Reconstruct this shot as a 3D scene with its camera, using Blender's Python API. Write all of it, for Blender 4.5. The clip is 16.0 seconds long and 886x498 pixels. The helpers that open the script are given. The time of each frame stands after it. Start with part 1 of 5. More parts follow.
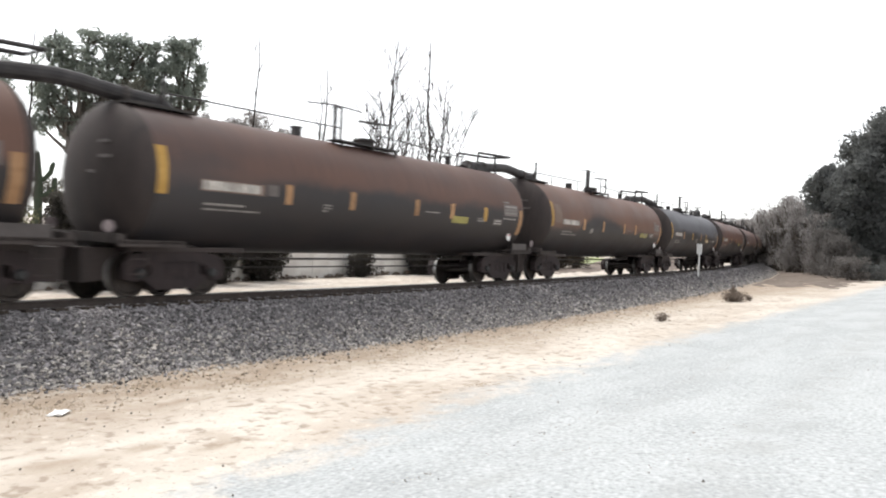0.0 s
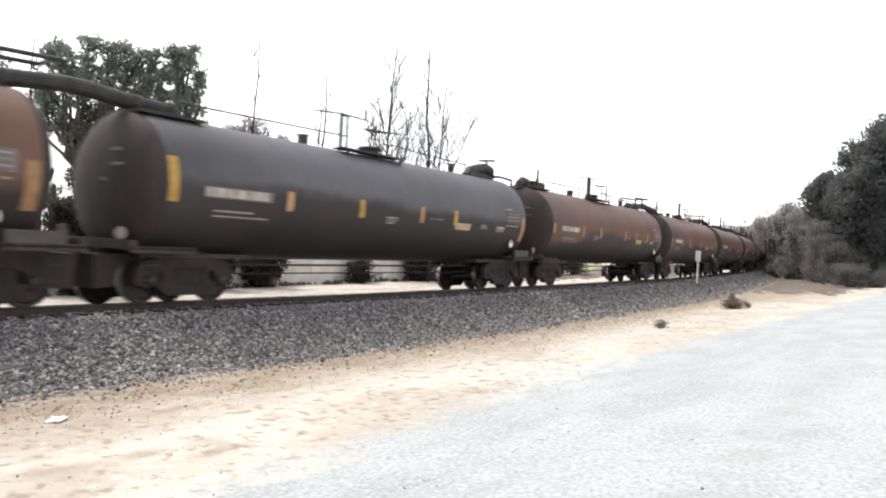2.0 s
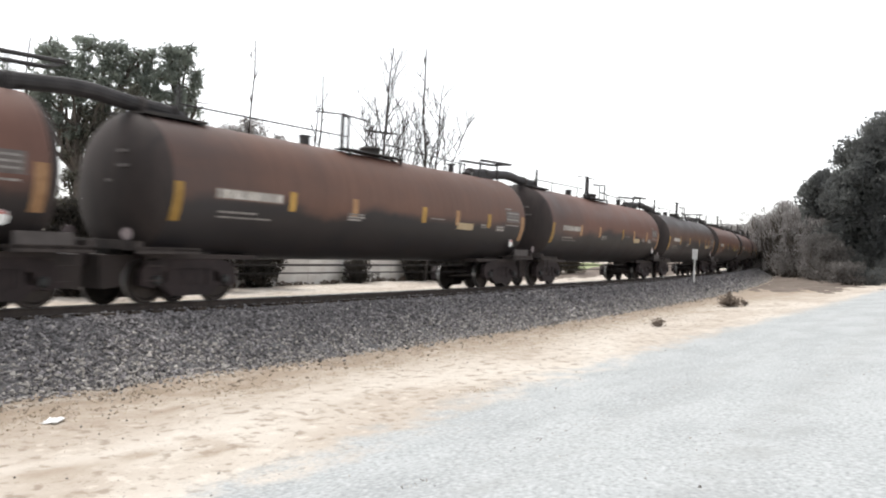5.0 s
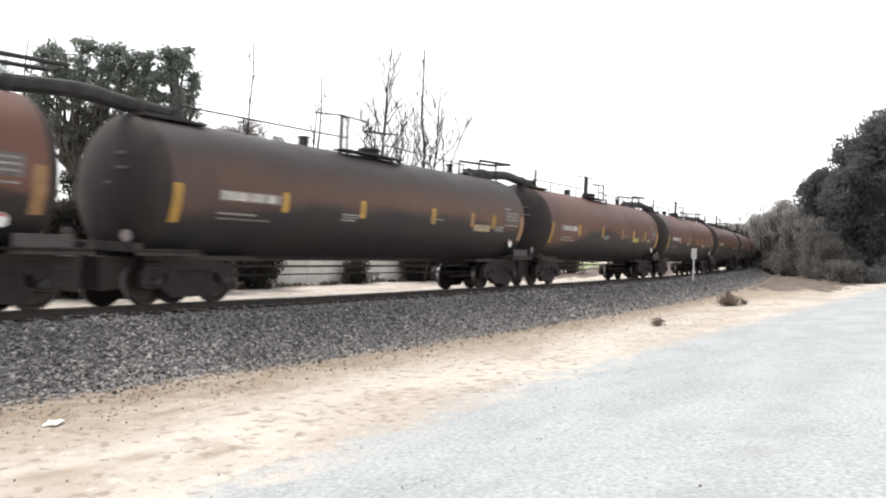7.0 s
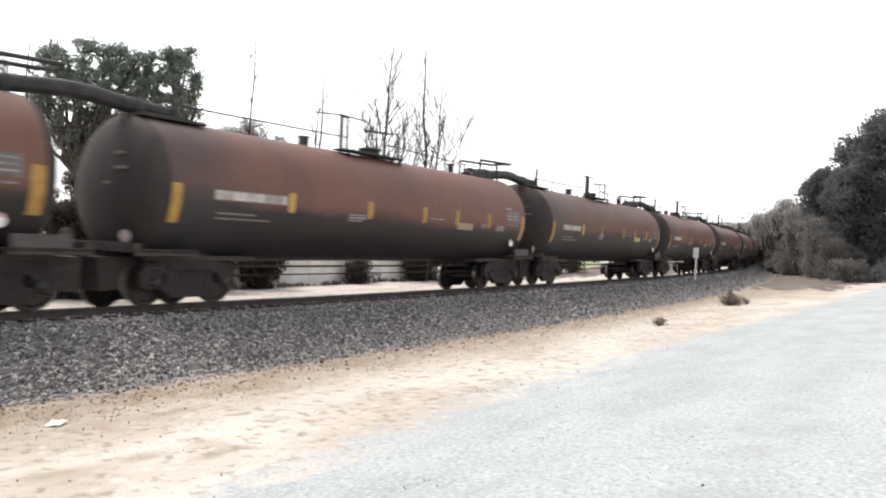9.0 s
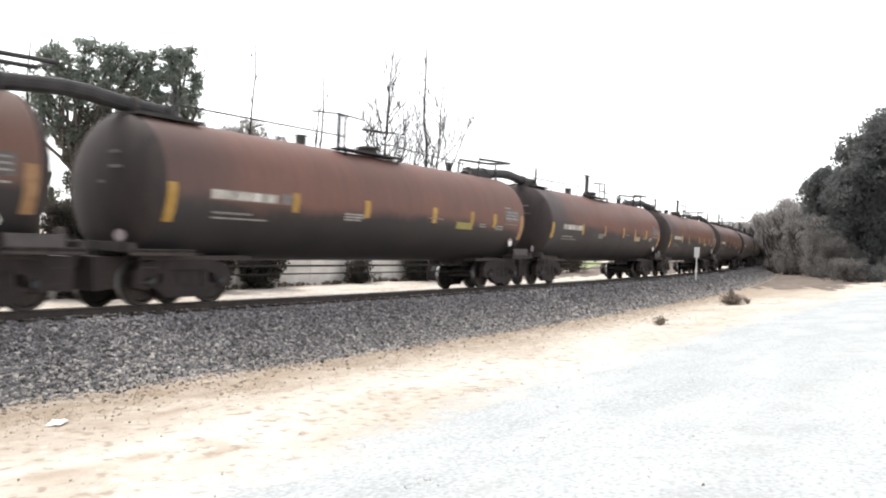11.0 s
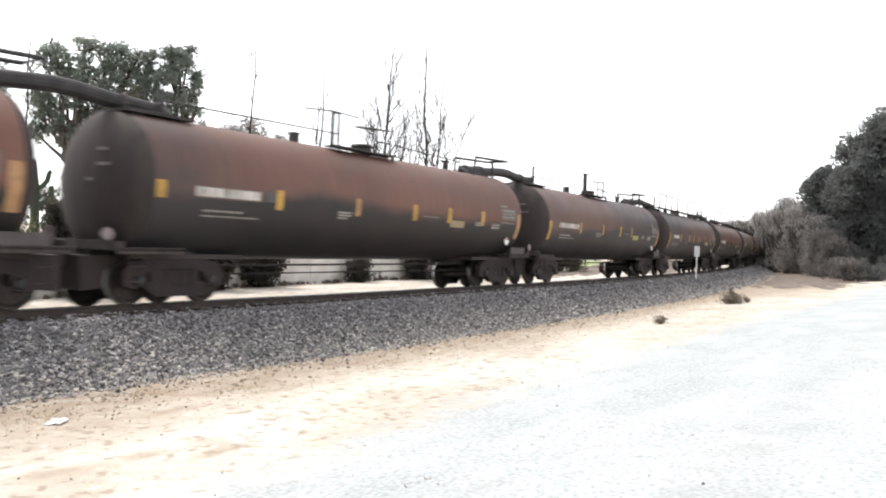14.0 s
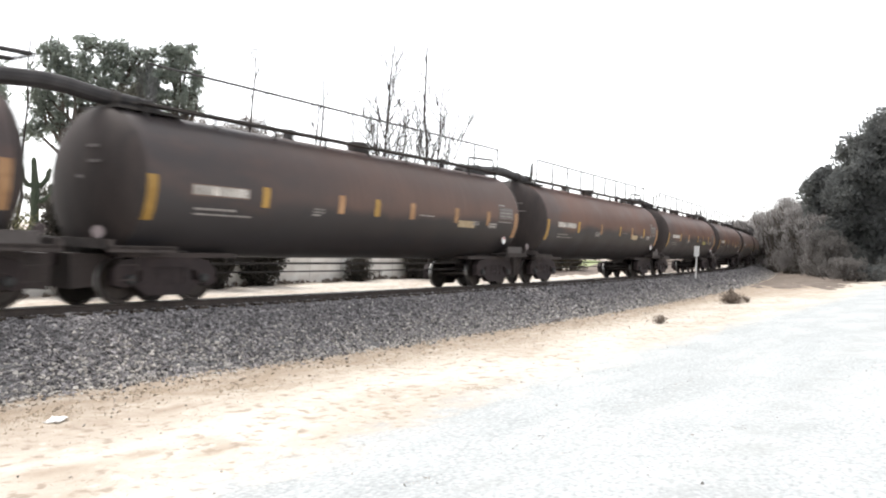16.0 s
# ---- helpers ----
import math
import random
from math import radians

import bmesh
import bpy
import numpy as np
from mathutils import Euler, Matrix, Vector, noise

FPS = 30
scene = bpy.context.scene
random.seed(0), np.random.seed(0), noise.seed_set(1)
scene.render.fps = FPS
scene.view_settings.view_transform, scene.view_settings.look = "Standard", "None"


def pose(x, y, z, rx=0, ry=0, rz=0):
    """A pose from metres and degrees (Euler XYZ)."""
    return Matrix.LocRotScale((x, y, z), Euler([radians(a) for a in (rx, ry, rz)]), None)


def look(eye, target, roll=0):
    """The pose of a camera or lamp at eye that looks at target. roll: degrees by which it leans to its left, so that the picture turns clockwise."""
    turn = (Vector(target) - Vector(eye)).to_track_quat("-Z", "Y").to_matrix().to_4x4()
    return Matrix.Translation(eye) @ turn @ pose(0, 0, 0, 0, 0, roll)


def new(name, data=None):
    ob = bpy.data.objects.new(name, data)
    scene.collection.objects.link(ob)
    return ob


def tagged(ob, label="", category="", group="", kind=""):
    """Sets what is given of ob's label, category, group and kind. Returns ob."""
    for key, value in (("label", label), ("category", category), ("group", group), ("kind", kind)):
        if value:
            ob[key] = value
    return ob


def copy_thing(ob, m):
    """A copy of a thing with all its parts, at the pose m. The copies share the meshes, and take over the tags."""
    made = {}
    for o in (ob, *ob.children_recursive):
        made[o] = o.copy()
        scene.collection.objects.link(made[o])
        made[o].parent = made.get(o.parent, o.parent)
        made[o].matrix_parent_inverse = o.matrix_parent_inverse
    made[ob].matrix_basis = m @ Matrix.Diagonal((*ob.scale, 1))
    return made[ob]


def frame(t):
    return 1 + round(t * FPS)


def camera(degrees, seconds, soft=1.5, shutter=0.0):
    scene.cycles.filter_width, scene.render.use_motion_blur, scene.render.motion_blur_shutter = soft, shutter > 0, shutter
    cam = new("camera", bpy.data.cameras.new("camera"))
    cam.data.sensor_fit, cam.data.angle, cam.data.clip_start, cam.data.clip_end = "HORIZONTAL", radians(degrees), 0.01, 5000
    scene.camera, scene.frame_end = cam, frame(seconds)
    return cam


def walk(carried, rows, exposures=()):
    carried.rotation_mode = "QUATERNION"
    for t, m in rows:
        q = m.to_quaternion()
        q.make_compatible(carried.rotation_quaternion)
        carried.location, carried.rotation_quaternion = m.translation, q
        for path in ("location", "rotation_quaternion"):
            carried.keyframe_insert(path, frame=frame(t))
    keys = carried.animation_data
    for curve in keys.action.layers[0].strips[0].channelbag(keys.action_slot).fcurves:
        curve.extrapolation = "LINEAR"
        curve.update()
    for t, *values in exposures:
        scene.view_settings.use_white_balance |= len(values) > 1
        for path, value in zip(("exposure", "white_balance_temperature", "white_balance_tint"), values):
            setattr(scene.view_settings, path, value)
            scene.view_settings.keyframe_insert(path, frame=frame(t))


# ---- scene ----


# ---------------------------------------------------------------- camera
EYE = (0.0, 0.0, 1.553)
SWAY = [  # seconds, heading, tilt, lean (degrees)
    (0, 35.779, -1.002, 2.905),
    (0.5, 35.774, -0.944, 2.845),
    (1, 35.701, -0.807, 2.777),
    (1.5, 35.789, -0.601, 2.778),
    (2, 35.716, -0.509, 2.968),
    (2.5, 35.666, -0.449, 2.951),
    (3, 35.646, -0.442, 2.842),
    (3.5, 35.586, -0.411, 2.870),
    (4, 35.562, -0.508, 2.853),
    (6.5, 35.399, -0.530, 2.597),
    (7, 35.438, -0.510, 2.482),
    (7.5, 35.467, -0.534, 2.420),
    (8, 35.516, -0.548, 2.439),
    (8.5, 35.527, -0.536, 2.407),
    (9, 35.575, -0.531, 2.382),
    (11.5, 35.630, -0.590, 2.378),
    (12, 35.628, -0.620, 2.439),
    (12.5, 35.630, -0.590, 2.378),
    (13, 35.630, -0.590, 2.378),
    (13.5, 35.625, -0.590, 2.369),
    (14, 35.627, -0.653, 2.378),
    (14.5, 35.635, -0.677, 2.448),
    (15, 35.620, -0.700, 2.474),
    (15.5, 35.600, -0.702, 2.446),
    (16, 35.608, -0.717, 2.525),
]


def aim(heading, tilt, lean):
    a, b = radians(heading), radians(tilt)
    way = Vector((math.cos(a) * math.cos(b), math.sin(a) * math.cos(b), math.sin(b)))
    return look(EYE, Vector(EYE) + way * 10, lean)


cam = camera(60, 16.0, soft=2.0, shutter=0.3)
walk(cam, [(t, aim(h, p, r)) for t, h, p, r in SWAY],
     exposures=[(0, 0.97), (0.4, 0.81), (1.4, 0.88), (1.8, 1.04), (2.6, 1.02), (3.0, 0.93), (3.5, 0.86), (4.2, 0.90), (6.3, 0.68), (6.5, 0.72), (6.8, 0.88), (7.1, 0.93), (9.2, 0.96), (11.3, 1.21), (16, 1.21)])

# ---------------------------------------------------------------- light: bright overcast
world = bpy.data.worlds.new("overcast_sky")
scene.world = world
world.use_nodes = True
wn, wl = world.node_tree.nodes, world.node_tree.links
wn.clear()
sky = wn.new("ShaderNodeTexSky")
sky.sky_type = "NISHITA"
sky.sun_disc = False
sky.sun_elevation, sky.sun_rotation = radians(62), radians(0)
sky.air_density, sky.dust_density, sky.ozone_density = 1.0, 1.0, 1.0
grey = wn.new("ShaderNodeHueSaturation")
grey.inputs["Saturation"].default_value = 0.12
bg = wn.new("ShaderNodeBackground")
bg.inputs["Strength"].default_value = 0.15
wo = wn.new("ShaderNodeOutputWorld")
wl.new(sky.outputs[0], grey.inputs["Color"])
wl.new(grey.outputs[0], bg.inputs["Color"])
wl.new(bg.outputs[0], wo.inputs["Surface"])
sun_data = bpy.data.lights.new("sun", "SUN")
sun_data.energy, sun_data.angle, sun_data.color = 1.5, radians(25), (1.0, 0.96, 0.9)
sun = new("sun", sun_data)
sun.matrix_world = look((20, 138, 240), (20, 10, 0))


# ---------------------------------------------------------------- materials
def node_mat(name, dark, light, rough=0.8, metal=0.0, scale=6.0, bump=0.0, fine=60.0, stretch=(1, 1, 1), island=0.0, obj=0.0, spec=0.3, thin=0.0):
    """Two colours mixed by two sizes of noise, with relief; island or obj: random value change per loose piece or per object."""
    m = bpy.data.materials.new(name)
    m.use_nodes = True
    n, l = m.node_tree.nodes, m.node_tree.links
    b = n["Principled BSDF"]
    b.inputs["Metallic"].default_value = metal
    b.inputs["Specular IOR Level"].default_value = spec
    tc = n.new("ShaderNodeTexCoord")
    mp = n.new("ShaderNodeMapping")
    mp.inputs["Scale"].default_value = stretch
    l.new(tc.outputs["Object"], mp.inputs["Vector"])
    big, small = n.new("ShaderNodeTexNoise"), n.new("ShaderNodeTexNoise")
    for node, s, d in ((big, scale, 4), (small, fine, 3)):
        node.inputs["Scale"].default_value, node.inputs["Detail"].default_value = s, d
        l.new(mp.outputs[0], node.inputs["Vector"])
    add = n.new("ShaderNodeMath")
    add.operation = "MULTIPLY_ADD"
    l.new(small.outputs["Fac"], add.inputs[0])
    add.inputs[1].default_value = 0.5
    l.new(big.outputs["Fac"], add.inputs[2])
    ramp = n.new("ShaderNodeMapRange")
    ramp.inputs["From Min"].default_value, ramp.inputs["From Max"].default_value = 0.5, 1.0
    l.new(add.outputs[0], ramp.inputs["Value"])
    mix = n.new("ShaderNodeMix")
    mix.data_type = "RGBA"
    mix.inputs["A"].default_value, mix.inputs["B"].default_value = (*dark, 1), (*light, 1)
    l.new(ramp.outputs[0], mix.inputs["Factor"])
    out = mix.outputs["Result"]
    if island or obj:
        info = n.new("ShaderNodeNewGeometry") if island else n.new("ShaderNodeObjectInfo")
        hv = n.new("ShaderNodeHueSaturation")
        vr = n.new("ShaderNodeMapRange")
        k = island or obj
        vr.inputs["To Min"].default_value, vr.inputs["To Max"].default_value = 1 - k, 1 + k
        l.new(info.outputs["Random Per Island" if island else "Random"], vr.inputs["Value"])
        l.new(vr.outputs[0], hv.inputs["Value"])
        l.new(out, hv.inputs["Color"])
        out = hv.outputs[0]
    l.new(out, b.inputs["Base Color"])
    rr = n.new("ShaderNodeMapRange")
    rr.inputs["To Min"].default_value, rr.inputs["To Max"].default_value = max(0.05, rough - 0.1), min(1, rough + 0.1)
    l.new(big.outputs["Fac"], rr.inputs["Value"])
    l.new(rr.outputs[0], b.inputs["Roughness"])
    if bump:
        bp = n.new("ShaderNodeBump")
        bp.inputs["Strength"].default_value, bp.inputs["Distance"].default_value = 0.6, bump
        l.new(add.outputs[0], bp.inputs["Height"])
        l.new(bp.outputs[0], b.inputs["Normal"])
    if thin:
        glow, both = n.new("ShaderNodeBsdfTranslucent"), n.new("ShaderNodeMixShader")
        l.new(out, glow.inputs["Color"])
        both.inputs["Fac"].default_value = thin
        l.new(b.outputs[0], both.inputs[1])
        l.new(glow.outputs[0], both.inputs[2])
        l.new(both.outputs[0], n["Material Output"].inputs["Surface"])
    return m


KNOTS = (-7.0, -5.0, -3.0, -1.0, 2.0, 6.0)     # places along a car, metres from its middle


def tank_paint(top, edge, soot, crest, seed):
    """Oxide paint above, black oil-soaked lower flank: edge is the height of the oil's upper edge at each knot, soot the
    grey film at each knot, crest the soot settled along the top."""
    m = bpy.data.materials.new("tank_paint")
    m.use_nodes = True
    n, l = m.node_tree.nodes, m.node_tree.links
    b = n["Principled BSDF"]
    tc = n.new("ShaderNodeTexCoord")
    sh = n.new("ShaderNodeVectorMath")
    sh.operation = "ADD"
    sh.inputs[1].default_value = (seed * 31.7, seed * 17.3, 0)
    l.new(tc.outputs["Object"], sh.inputs[0])

    def noise_at(scale, stretch, detail=4):
        mp = n.new("ShaderNodeMapping")
        mp.inputs["Scale"].default_value = stretch
        l.new(sh.outputs[0], mp.inputs["Vector"])
        t = n.new("ShaderNodeTexNoise")
        t.inputs["Scale"].default_value, t.inputs["Detail"].default_value = scale, detail
        l.new(mp.outputs[0], t.inputs["Vector"])
        return t.outputs["Fac"]

    def math_node(op, a, b_, c=None):
        x = n.new("ShaderNodeMath")
        x.operation = op
        for i, v in enumerate((a, b_, c)):
            if v is None:
                continue
            if isinstance(v, (int, float)):
                x.inputs[i].default_value = v
            else:
                l.new(v, x.inputs[i])
        return x.outputs[0]

    def ranged(v, lo, hi, to_lo=0.0, to_hi=1.0, smooth=True):
        x = n.new("ShaderNodeMapRange")
        x.interpolation_type = "SMOOTHSTEP" if smooth else "LINEAR"
        for k, q in zip(("From Min", "From Max", "To Min", "To Max"), (lo, hi, to_lo, to_hi)):
            x.inputs[k].default_value = q
        l.new(v, x.inputs["Value"])
        return x.outputs[0]

    def blend(f, a, b_):
        x = n.new("ShaderNodeMix")
        x.data_type = "RGBA"
        l.new(f, x.inputs["Factor"])
        for k, q in (("A", a), ("B", b_)):
            if isinstance(q, tuple):
                x.inputs[k].default_value = (*q, 1)
            else:
                l.new(q, x.inputs[k])
        return x.outputs["Result"]

    sep = n.new("ShaderNodeSeparateXYZ")
    l.new(tc.outputs["Object"], sep.inputs[0])
    waves = noise_at(0.35, (1, 0.4, 0.4), 3)
    streak = noise_at(1.0, (9, 0.6, 0.6), 4)
    fine = noise_at(22, (1, 1, 1), 4)
    blotch = noise_at(0.9, (1, 1, 1.6), 5)
    smear = noise_at(0.8, (0.8, 0.5, 2.2), 5)

    def along(values):
        """A value that runs smoothly through the knots."""
        ramp = n.new("ShaderNodeValToRGB")
        ramp.color_ramp.interpolation = "EASE"
        wobble = math_node("MULTIPLY_ADD", blotch, 1.0, math_node("SUBTRACT", sep.outputs["X"], 0.5))
        l.new(math_node("MULTIPLY_ADD", wobble, 1 / 16, 0.5), ramp.inputs["Fac"])
        stops = ramp.color_ramp.elements
        while len(stops) < len(KNOTS):
            stops.new(0.5)
        for stop, u, v in zip(stops, KNOTS, values):
            stop.position, stop.color = u / 16 + 0.5, (v, v, v, 1)
        return ramp.outputs["Color"]

    rim = math_node("MULTIPLY_ADD", along([z / 4 for z in edge]), 4.0, math_node("MULTIPLY_ADD", smear, 0.5, -0.25))
    rim = math_node("ADD", rim, math_node("MULTIPLY_ADD", streak, 0.22, -0.11))
    clean = ranged(math_node("SUBTRACT", sep.outputs["Z"], rim), -0.22, 0.20)
    tone = n.new("ShaderNodeHueSaturation")
    tone.inputs["Color"].default_value = (*top, 1)
    l.new(ranged(math_node("MULTIPLY_ADD", streak, 0.40, math_node("MULTIPLY_ADD", fine, 0.15, math_node("MULTIPLY", blotch, 0.45))), 0.25, 0.75, 0.72, 1.24, False), tone.inputs["Value"])
    oil = blend(ranged(blotch, 0.35, 0.7), (0.028, 0.025, 0.026), (0.040, 0.033, 0.032))
    col = blend(clean, oil, tone.outputs[0])
    # thin oil run down from some stretches of the top
    col = blend(ranged(noise_at(0.30, (1, 0.25, 0.35), 5), 0.46, 0.80, 0.0, 0.40, False), col, (0.033, 0.027, 0.027))
    # soot film along the shell and along its crest
    film = math_node("MULTIPLY", along(soot), ranged(smear, 0.2, 0.6, 0.6, 1.0))
    settled = math_node("MULTIPLY", ranged(math_node("MULTIPLY_ADD", waves, 0.6, math_node("SUBTRACT", sep.outputs["Z"], 0.3)), 2.55, 3.45), crest)
    col = blend(math_node("MAXIMUM", film, settled), col, (0.048, 0.044, 0.046))
    l.new(col, b.inputs["Base Color"])
    l.new(ranged(blotch, 0.0, 1.0, 0.36, 0.66, False), b.inputs["Roughness"])
    b.inputs["Specular IOR Level"].default_value = 0.28
    bp = n.new("ShaderNodeBump")
    bp.inputs["Strength"].default_value, bp.inputs["Distance"].default_value = 0.25, 0.01
    l.new(math_node("MULTIPLY_ADD", fine, 0.2, blotch), bp.inputs["Height"])
    l.new(bp.outputs[0], b.inputs["Normal"])
    return m


M_BLACK = node_mat("sooty_steel", (0.0232, 0.02154, 0.02154), (0.0663, 0.05636, 0.05138), 0.7, 0.0, 3, 0.004, 40)
M_TRUCK = node_mat("rusty_cast_steel", (0.019, 0.0142, 0.0145), (0.044, 0.032, 0.032), 0.8, 0.0, 4, 0.006, 50)
M_HEAD = node_mat("sooty_tank_end", (0.030, 0.025, 0.024), (0.060, 0.046, 0.043), 0.75, 0, 1.2, 0.004, 25, (1, 3, 0.8))
# brown soil of the banks, with their shade mixed into the colour
M_SOIL = node_mat("shaded_brown_soil", (0.105, 0.083, 0.069), (0.215, 0.175, 0.146), 0.95, 0, 0.6, 0.05, 9)
M_WHEEL = node_mat("wheel_steel", (0.02797, 0.02427, 0.0224), (0.0653, 0.05132, 0.04477), 0.55, 0.5, 5, 0.002, 60)
M_CAP = node_mat("bearing_cap", (0.0189, 0.0189, 0.0189), (0.05511, 0.05511, 0.05511), 0.5, 0.3, 8, 0, 60)
M_HOSE = node_mat("black_rubber", (0.020, 0.018, 0.018), (0.050, 0.045, 0.045), 0.5, 0.0, 4, 0.003, 40)
M_GALV = node_mat("grimy_walkway_grating", (0.032, 0.027, 0.026), (0.075, 0.062, 0.058), 0.75, 0.1, 4, 0.002, 50)
M_PLATE = node_mat("dull_grey_plate", (0.058, 0.051, 0.050), (0.105, 0.093, 0.090), 0.7, 0, 4, 0.002, 40)
M_YELLOW = node_mat("yellow_reflector", (0.30, 0.168, 0.036), (0.47, 0.285, 0.075), 0.45, 0, 5, 0, 50, obj=0.2)
M_FADED = node_mat("faded_orange_reflector", (0.27, 0.145, 0.07), (0.42, 0.25, 0.13), 0.55, 0, 5, 0, 50, obj=0.2)
M_PRIMER = node_mat("faded_primer_patch", (0.15, 0.105, 0.085), (0.23, 0.17, 0.14), 0.7, 0, 2, 0, 30)
M_PANEL = node_mat("yellow_green_panel", (0.24, 0.21, 0.06), (0.40, 0.36, 0.12), 0.5, 0, 5, 0, 50, obj=0.2)
M_TANPANEL = node_mat("pale_tan_panel", (0.30, 0.22, 0.12), (0.45, 0.36, 0.24), 0.55, 0, 5, 0, 50, obj=0.2)
M_WHITE = node_mat("dirty_white_paint", (0.31, 0.285, 0.255), (0.58, 0.555, 0.52), 0.6, 0, 5, 0, 40, obj=0.3)
M_GREYP = node_mat("faded_grey_stencil", (0.095, 0.080, 0.075), (0.165, 0.145, 0.137), 0.6, 0, 5, 0, 40, obj=0.25)
M_GREYW = node_mat("worn_pale_stencil", (0.16, 0.145, 0.135), (0.33, 0.31, 0.29), 0.6, 0, 6, 0, 40, obj=0.3)
M_DULL = node_mat("grimy_placard", (0.16, 0.13, 0.13), (0.30, 0.25, 0.25), 0.7, 0, 6, 0, 40)
M_RED = node_mat("placard_red", (0.315, 0.045, 0.036), (0.495, 0.09, 0.072), 0.5, 0, 6, 0, 40)
M_RAIL = node_mat("rail_rust", (0.042, 0.034, 0.031), (0.088, 0.070, 0.061), 0.75, 0.1, 5, 0.002, 60)
M_SHINE = node_mat("rail_head_polish", (0.1386, 0.1323, 0.126), (0.252, 0.2457, 0.2394), 0.3, 0.9, 3, 0, 50)
M_TIE = node_mat("creosote_tie", (0.0315, 0.0243, 0.0198), (0.09, 0.072, 0.0585), 0.9, 0, 4, 0.006, 40, (1, 6, 6), obj=0.3)
M_BED = node_mat("ballast_fines", (0.085, 0.082, 0.083), (0.215, 0.208, 0.206), 0.95, 0, 9, 0.03, 40)
M_STONE = node_mat("ballast_stone", (0.110, 0.103, 0.105), (0.330, 0.310, 0.312), 0.9, 0, 8, 0.004, 60, island=0.6)
M_PALE = node_mat("pale_ballast_stone", (0.285, 0.262, 0.238), (0.53, 0.50, 0.465), 0.9, 0, 8, 0.004, 60, island=0.3)
M_CONC = node_mat("whitewashed_block", (0.6048, 0.576, 0.5472), (0.85, 0.85, 0.8208), 0.9, 0, 1.2, 0.004, 20, obj=0.08)
M_BARK = node_mat("grey_bark", (0.045, 0.0378, 0.0324), (0.144, 0.126, 0.108), 0.95, 0, 5, 0.01, 40, (4, 4, 1))
M_TWIG = node_mat("bare_twig", (0.02592, 0.0216, 0.01944), (0.0648, 0.05616, 0.05184), 0.95, 0, 5, 0, 40)
M_OAK = node_mat("dark_oak_leaf", (0.125, 0.130, 0.130), (0.180, 0.186, 0.178), 0.85, 0, 0.35, 0, 8, island=0.10, thin=0.6, spec=0.05)
M_EUC = node_mat("eucalyptus_leaf", (0.200, 0.226, 0.198), (0.315, 0.345, 0.303), 0.85, 0, 0.35, 0, 8, island=0.14, thin=0.6, spec=0.05)
M_EUC2 = node_mat("dull_scrub_leaf", (0.06728, 0.06877, 0.05382), (0.172, 0.1674, 0.1375), 0.8, 0, 0.6, 0, 8, island=0.4, thin=0.45)
M_BRUSH = node_mat("grey_brush_leaf", (0.225, 0.212, 0.207), (0.350, 0.332, 0.322), 0.9, 0, 0.35, 0, 8, island=0.12, thin=0.65, spec=0.05)
M_WEED = node_mat("withered_weed", (0.125, 0.100, 0.084), (0.29, 0.240, 0.200), 0.95, 0, 4, 0, 40, island=0.25, thin=0.45)
M_HEDGE = node_mat("dark_hedge_leaf", (0.056, 0.051, 0.046), (0.100, 0.094, 0.082), 0.85, 0, 1.2, 0, 8, island=0.15, thin=0.5, spec=0.05)
M_HEDGEROW = node_mat("brown_green_hedge_leaf", (0.060, 0.052, 0.040), (0.150, 0.130, 0.098), 0.85, 0, 0.8, 0, 8, island=0.3, thin=0.45)
M_BUSH = node_mat("green_bush_leaf", (0.092, 0.094, 0.054), (0.205, 0.200, 0.116), 0.8, 0, 1.2, 0, 8, island=0.3, thin=0.5, spec=0.1)
M_CACTUS = node_mat("dark_cactus_skin", (0.025, 0.034, 0.022), (0.065, 0.082, 0.052), 0.7, 0, 6, 0.004, 40, (4, 4, 1))
M_SCRUB = node_mat("brown_scrub_leaf", (0.150, 0.142, 0.135), (0.245, 0.230, 0.218), 0.9, 0, 0.35, 0, 8, island=0.12, thin=0.6, spec=0.05)
M_LAWN = node_mat("pale_green_grass", (0.16, 0.20, 0.085), (0.34, 0.37, 0.19), 0.95, 0, 1.5, 0.02, 30)
M_CLOD = node_mat("dirt_clod", (0.24, 0.19, 0.145), (0.52, 0.43, 0.34), 0.95, 0, 8, 0.003, 60, island=0.35)
M_DRY = node_mat("dry_weed", (0.2066, 0.1589, 0.1052), (0.4406, 0.357, 0.2498), 0.95, 0, 4, 0, 40, island=0.3, thin=0.45)
M_PAPER = node_mat("white_paper", (0.85, 0.85, 0.85), (0.85, 0.85, 0.85), 0.8, 0, 5, 0.002, 40)
M_SIGN = node_mat("white_sign", (0.6975, 0.6975, 0.675), (0.85, 0.85, 0.85), 0.6, 0, 3, 0, 40)
M_PEB = node_mat("road_pebble", (0.19, 0.175, 0.16), (0.42, 0.385, 0.35), 0.9, 0, 5, 0, 40, island=0.5)



